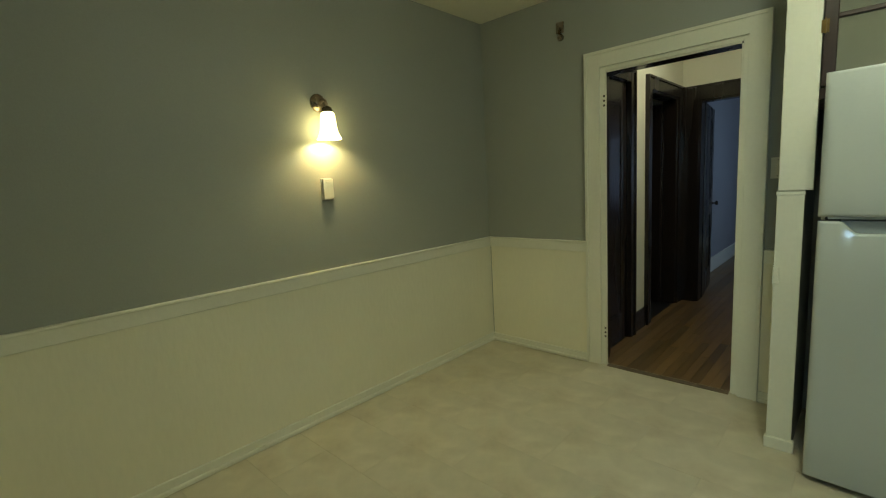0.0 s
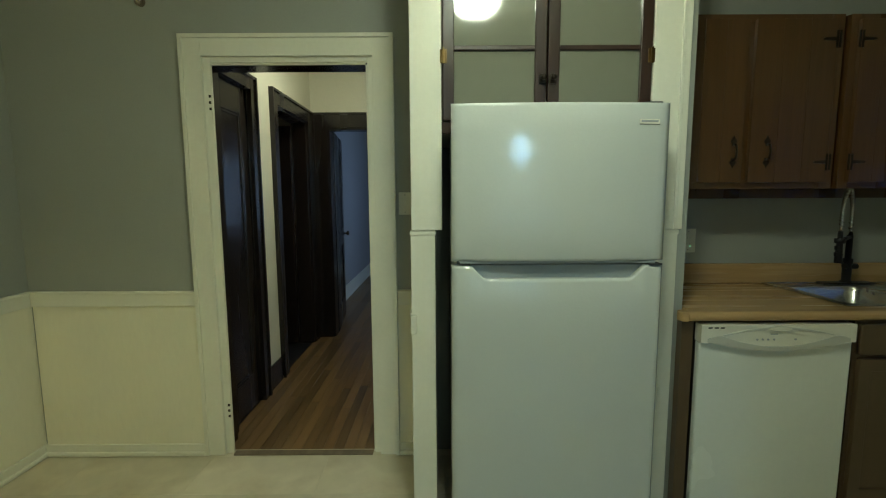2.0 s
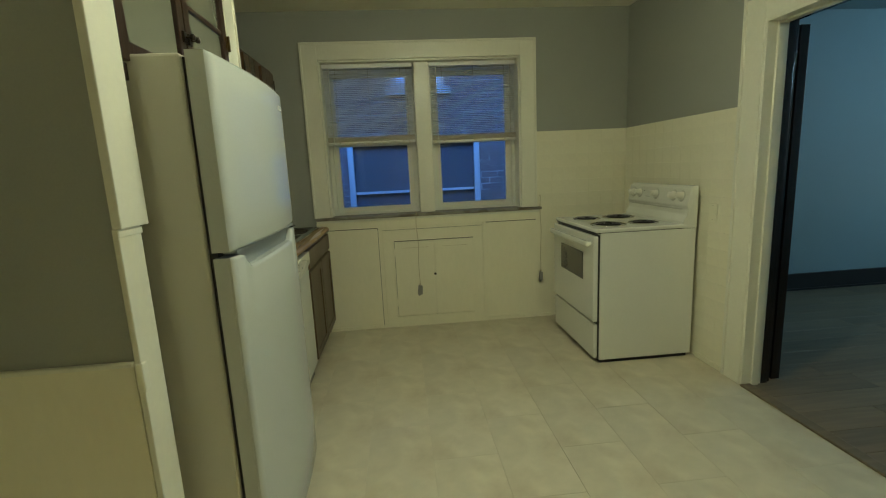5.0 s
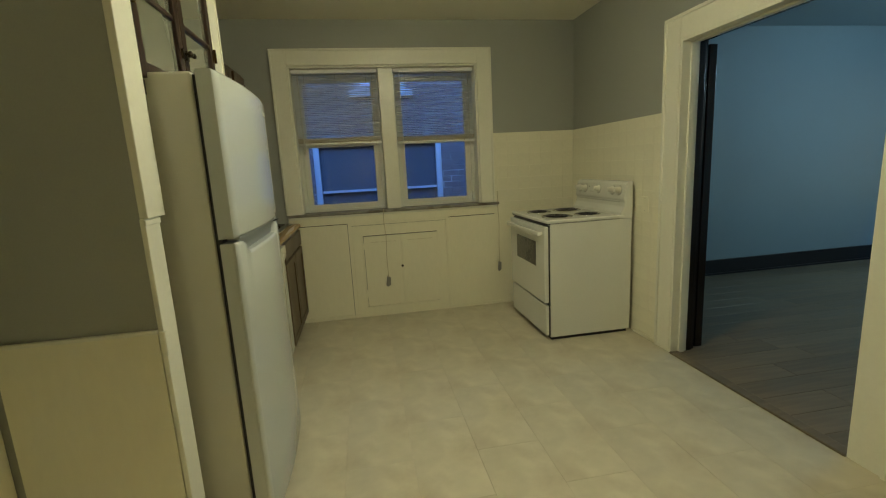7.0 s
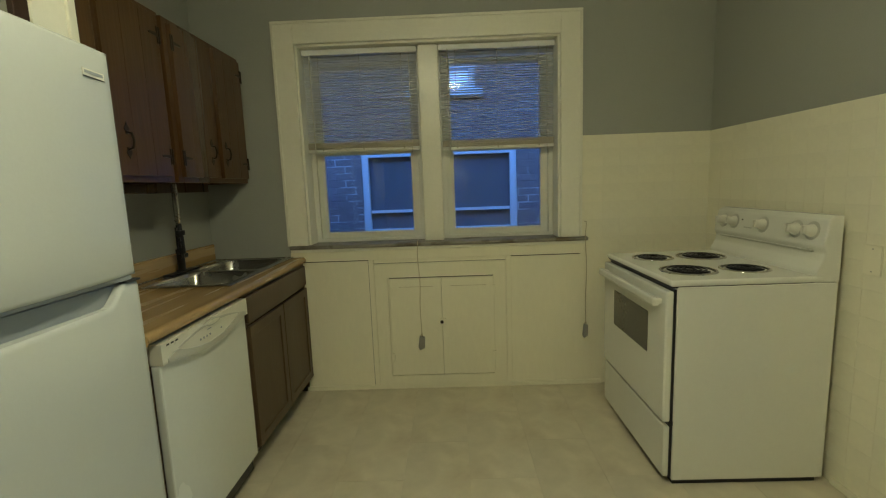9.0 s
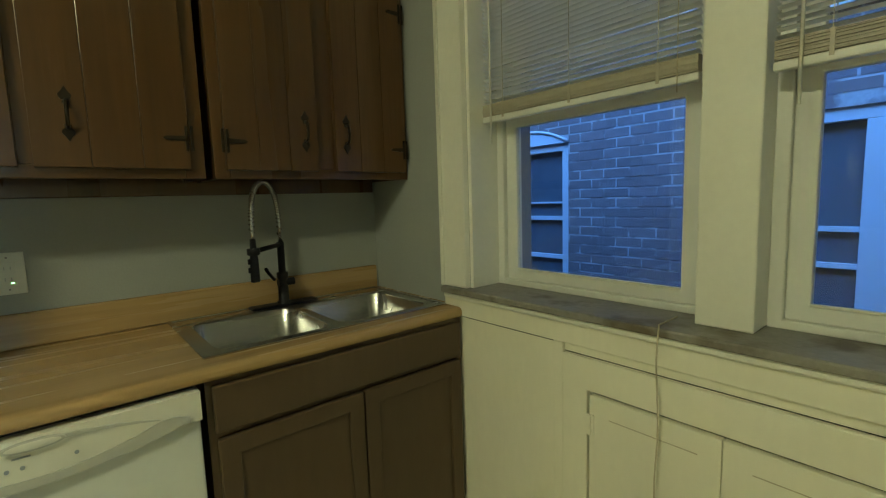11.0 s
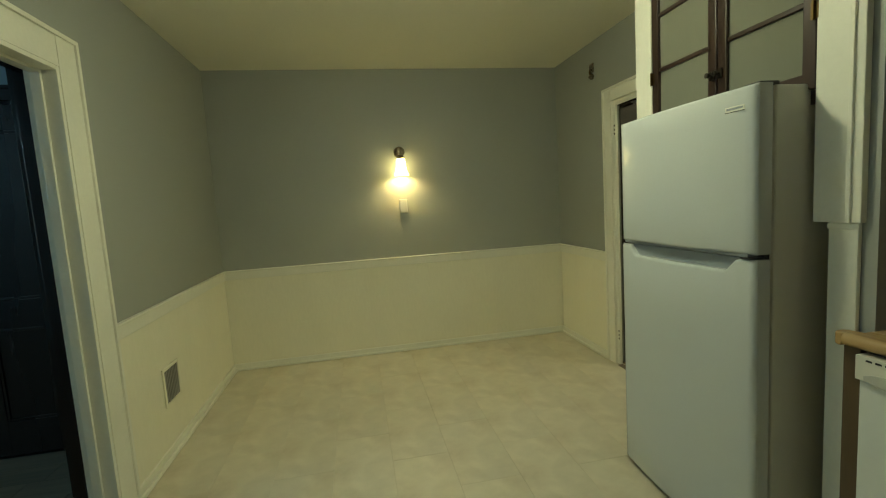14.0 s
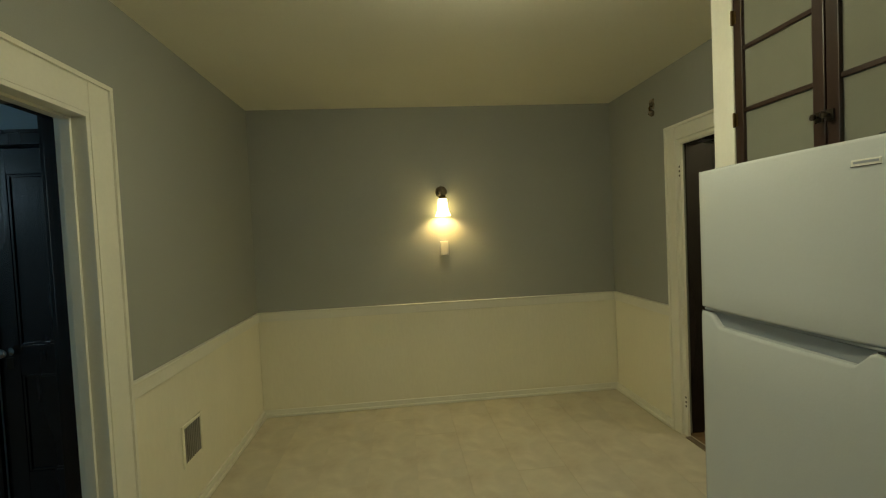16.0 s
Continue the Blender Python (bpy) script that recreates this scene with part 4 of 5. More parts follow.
def wall_cabinet(x0, x1, doors, label):
    y, z0, z1 = 2.880, 1.385, 2.130
    root = thing("wall_cabinet", ((x0 + x1) / 2, 3.02, z0), label, "cabinet", "wall cabinets over the counter")
    part("body", boxes((x0, y + 0.02, z0, x0 + 0.018, NB, z1), (x1 - 0.018, y + 0.02, z0, x1, NB, z1), (x0 + 0.018, y + 0.02, z0 + 0.015, x1 - 0.018, NB, z0 + 0.03), (x0 + 0.018, y + 0.02, z1 - 0.018, x1 - 0.018, NB, z1), (x0 + 0.018, NB - 0.01, z0 + 0.03, x1 - 0.018, NB, z1 - 0.018)), M_CABWOOD, root)
    d = sorted(doors)
    part("face_frame", boxes((x0, y, z0, d[0][0] + 0.012, y + 0.02, z1), (d[0][1] - 0.012, y, z0 + 0.035, d[1][0] + 0.012, y + 0.02, z1 - 0.03), (d[1][1] - 0.012, y, z0, x1, y + 0.02, z1),
                             (d[0][0] + 0.012, y, z0, d[1][1] - 0.012, y + 0.02, z0 + 0.035), (d[0][0] + 0.012, y, z1 - 0.03, d[1][1] - 0.012, y + 0.02, z1), bev=0.002), M_CABWOOD, root)
    for k, (a, b, hx, hinge) in enumerate(doors):
        n = 3
        w = (b - a) / n
        door = part("door", bx(a, y - 0.010, 1.412, b, y - 0.001, 2.104), M_CABWOOD, root, "plank door with V-grooves")
        for i in range(n):
            part("plank", bx(a + i * w + (0.0003 if i else 0), y - 0.021, 1.412, a + (i + 1) * w - (0.0003 if i < n - 1 else 0), y - 0.009, 2.104, 0.0016), M_CABWOOD, door)
        pull(door, hx, y - 0.021, 1.545)
        s = b + 0.001 if hinge > 0 else a - 0.001
        for z in (1.500, 2.02) if hinge else ():
            strap_hinge(door, s, y - 0.021, z, -hinge)


wall_cabinet(1.097, 1.860, ((1.150, 1.440, 1.398, 0), (1.470, 1.818, 1.545, 1)), "dark oak wall cabinet with grooved plank doors")
wall_cabinet(1.886, E - 0.002, ((1.918, 2.222, 2.178, -1), (2.292, 2.594, 2.335, 1)), "dark oak wall cabinet beside the window wall")
setting("trim_light_rail", boxes((1.100, NB - 0.024, 1.340, 2.600, NB - 0.001, 1.398), bev=0.003), M_CABWOOD, "dark oak rail below the wall cabinets", "trim")


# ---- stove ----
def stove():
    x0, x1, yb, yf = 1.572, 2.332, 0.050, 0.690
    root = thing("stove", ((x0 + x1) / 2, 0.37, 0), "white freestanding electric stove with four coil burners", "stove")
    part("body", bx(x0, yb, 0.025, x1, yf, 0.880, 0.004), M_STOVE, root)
    # black block under the body takes the place of the stove's ground shadow
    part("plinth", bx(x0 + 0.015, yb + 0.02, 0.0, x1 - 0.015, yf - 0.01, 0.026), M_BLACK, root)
    part("cooktop", bx(x0 - 0.004, yb + 0.06, 0.882, x1 + 0.004, yf + 0.030, 0.908, 0.010, 3), M_STOVE, root)
    part("dark_seam", bx(x0 + 0.004, yb + 0.01, 0.876, x1 - 0.004, yf + 0.022, 0.883), M_BLACK, root)
    d = part("oven_door", bx(x0 + 0.004, yf + 0.012, 0.292, x1 - 0.004, yf + 0.045, 0.862, 0.008, 3), M_STOVE, root)
    part("oven_window", bx(x0 + 0.170, yf + 0.043, 0.545, x1 - 0.170, yf + 0.048, 0.735, 0.0024, 3), M_OVENGLASS, d, "dark oven window")
    part("door_handle", boxes((x0 + 0.03, yf + 0.060, 0.795, x1 - 0.03, yf + 0.088, 0.830), (x0 + 0.04, yf + 0.040, 0.800, x0 + 0.075, yf + 0.064, 0.826), (x1 - 0.075, yf + 0.040, 0.800, x1 - 0.04, yf + 0.064, 0.826), bev=0.008), M_STOVE, d)
    part("drawer", bx(x0 + 0.004, yf + 0.012, 0.040, x1 - 0.004, yf + 0.038, 0.276, 0.008, 3), M_STOVE, root, "storage drawer")
    part("door_seam", bx(x0 + 0.010, yf - 0.001, 0.034, x1 - 0.010, yf + 0.013, 0.868), M_BLACK, root, "dark seam behind the oven door")
    part("drawer_seam", bx(x0 + 0.006, yf - 0.002, 0.274, x1 - 0.006, yf + 0.020, 0.294), M_BLACK, root)
    prof = [(yb - 0.005, 0.88), (yb + 0.095, 0.88), (yb + 0.090, 0.925), (yb + 0.066, 0.968), (yb + 0.060, 1.00), (yb + 0.072, 1.025), (yb + 0.052, 1.135), (yb + 0.030, 1.152), (yb - 0.005, 1.152)]
    g = part("backguard", prism(prof, "x", x0, x1, 0.006), M_STOVE, root, "raised control backguard")
    part("guard_groove", bx(x0 + 0.06, yb + 0.058, 0.998, x1 - 0.06, yb + 0.071, 1.006, 0.002), M_DWGREY, g)
    for kx in (x0 + 0.075, x0 + 0.165, x0 + 0.375, x1 - 0.075, x1 - 0.165):
        # flat grey disc paints the shade round each knob
        part("knob_shade", lathe([(0.040, 0), (0.039, 0.002), (0, 0.002)], (kx, yb + 0.060, 1.085), (0, 1, 0.18), 26), M_DWGREY, g, "grey ring for the shade round the knob")
        k = part("knob", lathe([(0.027, 0), (0.026, 0.008), (0.021, 0.012), (0.019, 0.034), (0.015, 0.039), (0, 0.039)], (kx, yb + 0.062, 1.085), (0, 1, 0.18), 22), M_WHITE, g, "white round control knob")
        part("knob_grip", bx(kx - 0.0035, yb + 0.096, 1.074, kx + 0.0035, yb + 0.108, 1.108, 0.001), M_WHITE, k)
    part("badge_bar", bx(x0 + 0.45, yb + 0.062, 1.058, x0 + 0.51, yb + 0.066, 1.064), M_DWGREY, g)
    part("indicator", lathe([(0.004, 0), (0.003, 0.003), (0, 0.004)], (x0 + 0.53, yb + 0.060, 1.098), (0, 1, 0.18), 10), M_BLACK, g)
    for bx_, by_, r in ((x0 + 0.20, yb + 0.25, 0.078), (x1 - 0.20, yb + 0.25, 0.095), (x0 + 0.20, yb + 0.50, 0.095), (x1 - 0.20, yb + 0.50, 0.078)):
        pan = part("drip_pan", lathe([(r + 0.022, 0.0), (r + 0.020, 0.004), (r + 0.010, 0.004), (r, -0.004), (0.03, -0.010), (0, -0.010)], (bx_, by_, 0.908), n=36), M_OVENGLASS, root, "dark drip pan with bright rim")
        part("trim_ring", lathe([(r + 0.024, 0.0), (r + 0.022, 0.005), (r + 0.016, 0.006), (r + 0.013, 0.001)], (bx_, by_, 0.908), n=36), M_CHROME, pan)
        pts = []
        for k in range(121):
            a, q = 2 * math.pi * 3.6 * k / 120, 0.018 + (r - 0.020) * k / 120
            pts.append((bx_ + q * math.cos(a), by_ + q * math.sin(a), 0.915))
        part("coil", tube(pts, 0.0045, 6), M_MATTEBLACK, pan, "black heating coil")


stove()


# ---- lights ----
def ceiling_light():
    c = (0.325, 1.590, CEIL)
    root = thing("ceiling_light", c, "lit flush-mount dome light with pale stepped ring", "ceiling light")
    part("ring", lathe([(0.0, 0.0), (0.180, 0.0), (0.181, -0.010), (0.176, -0.016), (0.170, -0.018), (0.167, -0.024), (0.152, -0.044), (0.148, -0.048), (0.132, -0.048)], c, n=48), M_RING, root, "stepped pale mounting ring")
    part("dome", lathe([(0.138, -0.046), (0.136, -0.056), (0.124, -0.082), (0.100, -0.106), (0.062, -0.125), (0.022, -0.134), (0.0, -0.135)], c, n=48), M_DOME, root, "glowing white glass dome")
    part("finial", lathe([(0.013, -0.131), (0.015, -0.137), (0.008, -0.144), (0.010, -0.153), (0.004, -0.159), (0, -0.160)], c, n=18), M_NICKEL, root)


ceiling_light()


def sconce():
    y, z = 1.588, 1.825
    root = thing("wall_sconce", (W, y, z), "lit wall sconce with bell glass shade on grey wall", "wall lamp")
    part("backplate", lathe([(0.050, 0.0), (0.050, 0.006), (0.044, 0.012), (0.038, 0.014), (0.028, 0.022), (0.016, 0.026), (0, 0.027)], (W, y, z + 0.006), (1, 0, 0), 32), M_NICKEL, root)
    part("arm", tube([(W + 0.02, y, z), (W + 0.05, y, z + 0.012), (W + 0.078, y, z + 0.006), (W + 0.088, y, z - 0.014), (W + 0.088, y, z - 0.034)], 0.0085, 12), M_NICKEL, root)
    part("socket_cup", lathe([(0, 0.008), (0.012, 0.006), (0.026, -0.004), (0.032, -0.026), (0.030, -0.028), (0, -0.027)], (W + 0.088, y, z - 0.030), n=24), M_NICKEL, root)
    sh = [(0.029, -0.010), (0.037, -0.018), (0.041, -0.048), (0.044, -0.090), (0.050, -0.120), (0.064, -0.150), (0.068, -0.156)]
    inner = [(r - 0.004, h) for r, h in sh[::-1]]
    part("shade", lathe(sh + inner, (W + 0.088, y, z - 0.048), n=36), M_SHADE, root, "glowing white bell shade")


sconce()


def wall_plate(name, centre, along, out, w, h, label, kind):
    cx, cyy, cz = centre
    root = thing(name, (cx, cyy, cz - h / 2), label, "switch" if kind != "outlet" else "outlet")
    def slab(a, b, u, v, d0, d1, bev=0.001):
        lo, hi = sorted((d0 * out, d1 * out))
        return bx(cx + a, cyy + lo, cz + u, cx + b, cyy + hi, cz + v, bev) if along == "x" else bx(cx + lo, cyy + a, cz + u, cx + hi, cyy + b, cz + v, bev)
    p = part("plate", slab(-w / 2, w / 2, -h / 2, h / 2, 0, 0.007, 0.0025), M_CREAM if kind == "blank" else M_WHITE, root)
    if kind == "toggle":
        part("toggle", slab(-0.005, 0.005, -0.004, 0.014, 0.006, 0.016), M_WHITE, p)
    elif kind == "fan":
        part("box", slab(-w / 2 + 0.003, w / 2 - 0.003, -h / 2 + 0.003, h / 2 - 0.003, 0.006, 0.026, 0.004), M_WHITE, p, "raised dimmer box")
        part("slide", slab(-0.016, 0.016, 0.030, 0.046, 0.026, 0.0275), M_WHITE, p)
    elif kind == "outlet":
        part("socket", slab(-0.017, 0.017, -0.034, 0.034, 0.007, 0.010), M_WHITE, p)
        for s in (0.016, -0.016):
            part("slot", slab(-0.008, -0.0055, s - 0.005, s + 0.005, 0.0095, 0.0108), M_DWGREY, p)
            part("slot", slab(0.0055, 0.008, s - 0.005, s + 0.005, 0.0095, 0.0108), M_DWGREY, p)
        part("indicator_light", slab(0.004, 0.012, -0.030, -0.026, 0.0095, 0.0115), M_LED, p, "tiny green indicator")
    for s in (h * 0.38, -h * 0.38) if kind != "fan" else ():
        part("screw", slab(-0.0025, 0.0025, s - 0.0025, s + 0.0025, 0.006, 0.0078), M_VENT, p)


wall_plate("light_switch", (W, 1.594, 1.348), "y", 1, 0.072, 0.124, "white dimmer switch plate below the sconce", "fan")
wall_plate("light_switch", (-0.070, N, 1.324), "x", -1, 0.062, 0.112, "white toggle switch plate beside the doorway", "toggle")
wall_plate("power_outlet", (1.378, NB, 1.126), "x", -1, 0.076, 0.122, "white outlet plate above the backsplash", "outlet")
wall_plate("power_outlet", (1.475, S + 0.008, 0.985), "x", 1, 0.074, 0.115, "cream painted-over plate on the tiled wall", "blank")


def pipe_bracket():
    x, z = -1.322, 2.325
    root = thing("gas_pipe_bracket", (x, N, z - 0.06), "old dark metal bracket with brass cap on the wall", "wall bracket")
    part("plate", bx(x - 0.028, N - 0.014, z - 0.010, x + 0.028, N, z + 0.066, 0.006), M_NICKEL, root)
    part("cap", lathe([(0.022, 0), (0.024, 0.012), (0.018, 0.026), (0.010, 0.034), (0, 0.036)], (x + 0.004, N - 0.002, z - 0.038), (0, -1, 0), 20), M_NICKEL, root, "rounded brown cap")
    part("stem", tube([(x, N - 0.014, z + 0.02), (x + 0.003, N - 0.03, z), (x + 0.004, N - 0.024, z - 0.03)], 0.006, 8), M_BRASS, root)


pipe_bracket()


def wall_vent():
    x0, x1, z0, z1 = -0.836, -0.604, 0.285, 0.513
    root = thing("wall_vent", ((x0 + x1) / 2, S + 0.01, z0), "grey metal air register in the wainscot", "vent")
    y = S + 0.008
    part("frame", boxes((x0, y, z0, x0 + 0.02, y + 0.010, z1), (x1 - 0.02, y, z0, x1, y + 0.010, z1), (x0 + 0.02, y, z0, x1 - 0.02, y + 0.010, z0 + 0.02), (x0 + 0.02, y, z1 - 0.02, x1 - 0.02, y + 0.010, z1), bev=0.003), M_CREAM, root)
    part("back", bx(x0 + 0.02, y, z0 + 0.02, x1 - 0.02, y + 0.002, z1 - 0.02), M_BLACK, root)
    for k in range(9):
        xx = x0 + 0.032 + k * (x1 - x0 - 0.064) / 8
        part("louvre", bx(xx - 0.005, y + 0.002, z0 + 0.02, xx + 0.005, y + 0.008, z1 - 0.02, 0.001), M_VENT, root)


wall_vent()

# hinge mortises left on the doorway's jamb
for z in (0.24, 1.82):
    root = tagged(new("trim_hinge_mortise"), "painted-over hinge mortise on the doorway jamb", "hinge mark", kind="structure")
    root.location = (DOOR[0], N, z)
    part("leaf", bx(-1.034, N - 0.0062, z - 0.045, -1.010, N - 0.0035, z + 0.045, 0.001), M_TRIM, root)
    for dz in (-0.03, 0.0, 0.03):
        part("screw_hole", bx(-1.020, N - 0.0070, z + dz - 0.007, -1.009, N - 0.0055, z + dz + 0.006), M_BRONZE, root)


# ---- hall beyond the doorway ----
HX, HY = -1.105, 5.16
D1, D2 = (3.340, 3.752, 0.0, 2.03), (4.235, 4.985, 0.0, 2.03)
DE = (-0.950, -0.150, 0.0, 2.0)
hall_floor = setting("floor_hall", bx(-3.0, N + 0.005, -0.06, 0.9, 9.05, -0.006), M_BLACK, "dark oak strip floor of the hall", "floor")
setting("ceiling_hall", bx(-3.0, N + 0.13, CEIL, 0.9, 9.1, CEIL + 0.1), M_HALLW, "plain hall ceiling", "ceiling")
setting("wall_hall_south", wall_rows("x", -3.0, 0.9, N + 0.071, N + 0.135, 0, CEIL, [DOORHOLE]), M_HALLW, "cream plaster wall", "wall")
setting("wall_hall_west", wall_rows("y", N + 0.135, HY, HX - 0.12, HX, 0, CEIL, [D1, D2]), M_HALLW, "cream plaster hall wall with dark doors", "wall")
setting("wall_hall_east", bx(0.0, NB + 0.10, 0, 0.12, HY, CEIL), M_HALLW, "cream plaster hall wall", "wall")
setting("wall_hall_end", wall_rows("x", HX - 0.12, 0.12, HY, HY + 0.12, 0, CEIL, [DE]), M_HALLW, "cream plaster wall with a dark doorway", "wall")
setting("wall_end_room_west", bx(-1.31, HY + 0.12, 0, -1.19, 9.05, CEIL), M_ENDW, "blue-grey painted bedroom wall", "wall")
setting("wall_end_room_north", bx(-1.31, 8.92, 0, 1.0, 9.05, CEIL), M_ENDW, "blue-grey painted bedroom wall", "wall")
setting("wall_end_room_east", wall_rows("y", HY + 0.12, 8.92, 0.88, 1.0, 0, CEIL, [(6.35, 7.65, 0.8, 2.1)]), M_ENDW, "blue-grey painted bedroom wall with a window", "wall")
setting("wall_side_room", boxes((-3.0, N + 0.135, 0, -2.9, HY + 0.12, CEIL), (-2.9, HY, 0, HX - 0.12, HY + 0.12, CEIL)), M_HALLW, "plain wall of a dark side room", "wall")
casing("trim_hall_door_casing", "y", HX, 1, D1, w=0.080, d=0.030, label="dark stained closet door casing in the hall", material=M_DARKWOOD)
casing("trim_side_door_casing", "y", HX, 1, D2, w=0.10, label="dark stained door casing in the hall", material=M_DARKWOOD)
casing("trim_end_door_casing", "x", HY, -1, DE, w=0.13, label="dark stained door casing at the hall's end", material=M_DARKWOOD)
lining("trim_closet_door_jamb", "y", HX - 0.10, HX + 0.003, D1, th=0.0028, label="dark stained closet door jamb", material=M_DARKWOOD)
lining("trim_side_door_jamb", "y", HX - 0.125, HX + 0.005, D2, label="dark stained door jamb", material=M_DARKWOOD)
lining("trim_end_door_jamb", "x", HY - 0.005, HY + 0.125, DE, label="dark stained door jamb", material=M_DARKWOOD)
setting("baseboard_hall", boxes((HX, 3.840, 0, HX + 0.018, 4.126, 0.17), bev=0.004), M_DARKWOOD, "dark stained hall baseboard", "baseboard")
setting("baseboard_bedroom", boxes((-1.19, HY + 0.13, 0, -1.17, 8.92, 0.18), (-1.17, 8.90, 0, 0.88, 8.92, 0.18), (-1.17, HY + 0.13, 0, -1.158, 8.90, 0.022), bev=0.004), M_TRIM, "tall white bedroom baseboard", "baseboard")
setting("threshold_hall", bx(DOOR[0] + 0.018, N - 0.030, -0.004, DOOR[1] - 0.018, N + 0.012, 0.008, 0.003), M_LAM, "worn wooden threshold strip", "threshold")


def leaf(name, label, w, panels, knob_u, knob_z=0.95, h=1.985, th=0.036, material=M_DARKWOOD, knob=M_BRONZE):
    """A panel door standing in its own frame of reference: width along x, hinge at 0, face towards -y."""
    root = tagged(new(name), label, "door")
    s = min(0.11, w * 0.2)
    rows = [(0.0, 0, 0.008, s, th, h), (w - s, 0, 0.008, w, th, h)]
    zs = [0.008] + [p for pr in panels for p in pr] + [h]
    for a, b in zip(zs[0::2], zs[1::2]):
        rows.append((s, 0, a, w - s, th, b))
    part("frame", boxes(*rows, bev=0.002), material, root)
    for a, b in panels:
        pn = part("panel", bx(s, 0.010, a, w - s, th - 0.010, b), material, root)
        part("moulding", boxes((s, 0.003, a, s + 0.016, 0.012, b), (w - s - 0.016, 0.003, a, w - s, 0.012, b), (s + 0.016, 0.003, a, w - s - 0.016, 0.012, a + 0.016), (s + 0.016, 0.003, b - 0.016, w - s - 0.016, 0.012, b), bev=0.003), material, pn)
    for face, sgn in ((0.0, -1), (th, 1)) if knob_u else ():
        k = part("knob", lathe([(0.026, 0), (0.026, 0.004), (0.009, 0.008), (0.009, 0.030), (0.024, 0.038), (0.028, 0.050), (0.020, 0.062), (0, 0.066)], (knob_u, face, knob_z), (0, sgn, 0), 20), knob, root, "round door knob")
        part("key_plate", bx(knob_u - 0.018, face - 0.002, knob_z - 0.10, knob_u + 0.018, face + 0.002, knob_z - 0.035, 0.0005), M_BRONZE, k)
    return root


def place(ob, m):
    ob.matrix_basis = m
    return ob


place(leaf("door_1", "dark stained narrow closet door in the hall, closed", 0.406, ((0.22, 1.86),), None, h=2.02), pose(HX - 0.008, 3.343, 0, 0, 0, 90))
place(leaf("door_2", "dark stained door standing open into a dark room", 0.735, ((0.22, 0.85), (1.0, 1.86)), 0.68), pose(HX - 0.125, 4.965, 0, 0, 0, 180))
d3 = place(leaf("door_3", "dark stained door standing open into the bedroom", 0.755, ((0.22, 0.85), (1.0, 1.86)), 0.70), pose(-0.926, HY + 0.130, 0, 0, 0, 97))
for z in (0.25, 1.75):
    part("hinge", bx(-0.010, -0.012, z - 0.045, 0.012, 0.0, z + 0.045, 0.002), M_BRASS, d3, "brass butt hinge")


def floor_register():
    root = thing("floor_register", (-0.30, 4.72, 0), "dark metal register in the hall floor", "vent")
    part("frame", boxes((-0.375, 4.56, -0.001, -0.355, 4.88, 0.005), (-0.245, 4.56, -0.001, -0.225, 4.88, 0.005), (-0.355, 4.56, -0.001, -0.245, 4.58, 0.005), (-0.355, 4.86, -0.001, -0.245, 4.88, 0.005)), M_BRONZE, root)
    for k in range(12):
        part("louvre", bx(-0.355, 4.585 + 0.023 * k, 0.0, -0.245, 4.597 + 0.023 * k, 0.004), M_BLACK, root)


floor_register()


# unseen fixture, added behind the doorway head to brighten the hall
def hall_light():
    c = (-0.50, 4.05, CEIL)
    root = thing("ceiling_light", c, "small unseen flush light added to brighten the hall", "ceiling light")
    part("ring", lathe([(0, 0), (0.085, 0), (0.085, -0.012), (0.075, -0.016)], c, n=28), M_RING, root)
    part("dome", lathe([(0.075, -0.014), (0.07, -0.03), (0.045, -0.045), (0, -0.05)], c, n=28), M_HALLDOME, root)


hall_light()

# ---- living room beyond the opening ----
LY, LE, LW = -4.70, 2.80, -0.885
living_floor = setting("floor_living", bx(LW - 0.1, LY - 0.1, -0.06, LE + 0.1, S - 0.021, -0.006), M_BLACK, "grey-brown laminate floor of the living room", "floor")
setting("ceiling_living", bx(LW - 0.12, LY - 0.12, CEIL, LE + 0.12, S - 0.14, CEIL + 0.1), M_BLUE, "plain living room ceiling", "ceiling")
setting("wall_living_north", wall_rows("x", LW - 0.12, LE + 0.12, S - 0.14, S - 0.071, 0, CEIL, [OPEN]), M_BLUE, "blue-grey painted wall", "wall")
setting("wall_living_east", bx(LE, LY, 0, LE + 0.12, S - 0.14, CEIL), M_BLUE, "blue-grey painted living room wall", "wall")
DL = (-1.085, -0.300, 0.0, 2.08)
setting("wall_living_west", wall_rows("y", LY, S - 0.14, LW - 0.12, LW, 0, CEIL, [DL]), M_BLUE, "blue-grey painted wall with a dark door", "wall")
# unseen wall; its opening is added for the blue fill lamp
setting("wall_living_south", wall_rows("x", LW - 0.12, LE + 0.12, LY - 0.12, LY, 0, CEIL, [(0.1, 1.9, 0.8, 2.2)]), M_BLUE, "blue-grey painted wall with an added, unseen window", "wall")
setting("baseboard_living", boxes((LE - 0.02, LY, 0, LE, S - 0.14, 0.165), (LW, LY, 0, LW + 0.02, DL[0] - 0.10, 0.165), (LE - 0.034, LY, 0, LE - 0.02, S - 0.14, 0.02), (OPEN[1] + 0.14, S - 0.160, 0, LE - 0.034, S - 0.14, 0.165)), M_BLACK, "near-black stained baseboard", "baseboard")
casing("trim_living_door_casing", "y", LW, 1, DL, w=0.075, label="near-black stained door casing", material=M_DARKWOOD)
casing("trim_opening_casing_living", "x", S - 0.14, -1, OPEN, w=0.12, d=0.030, label="near-black stained casing on the living room side", material=M_DARKWOOD)
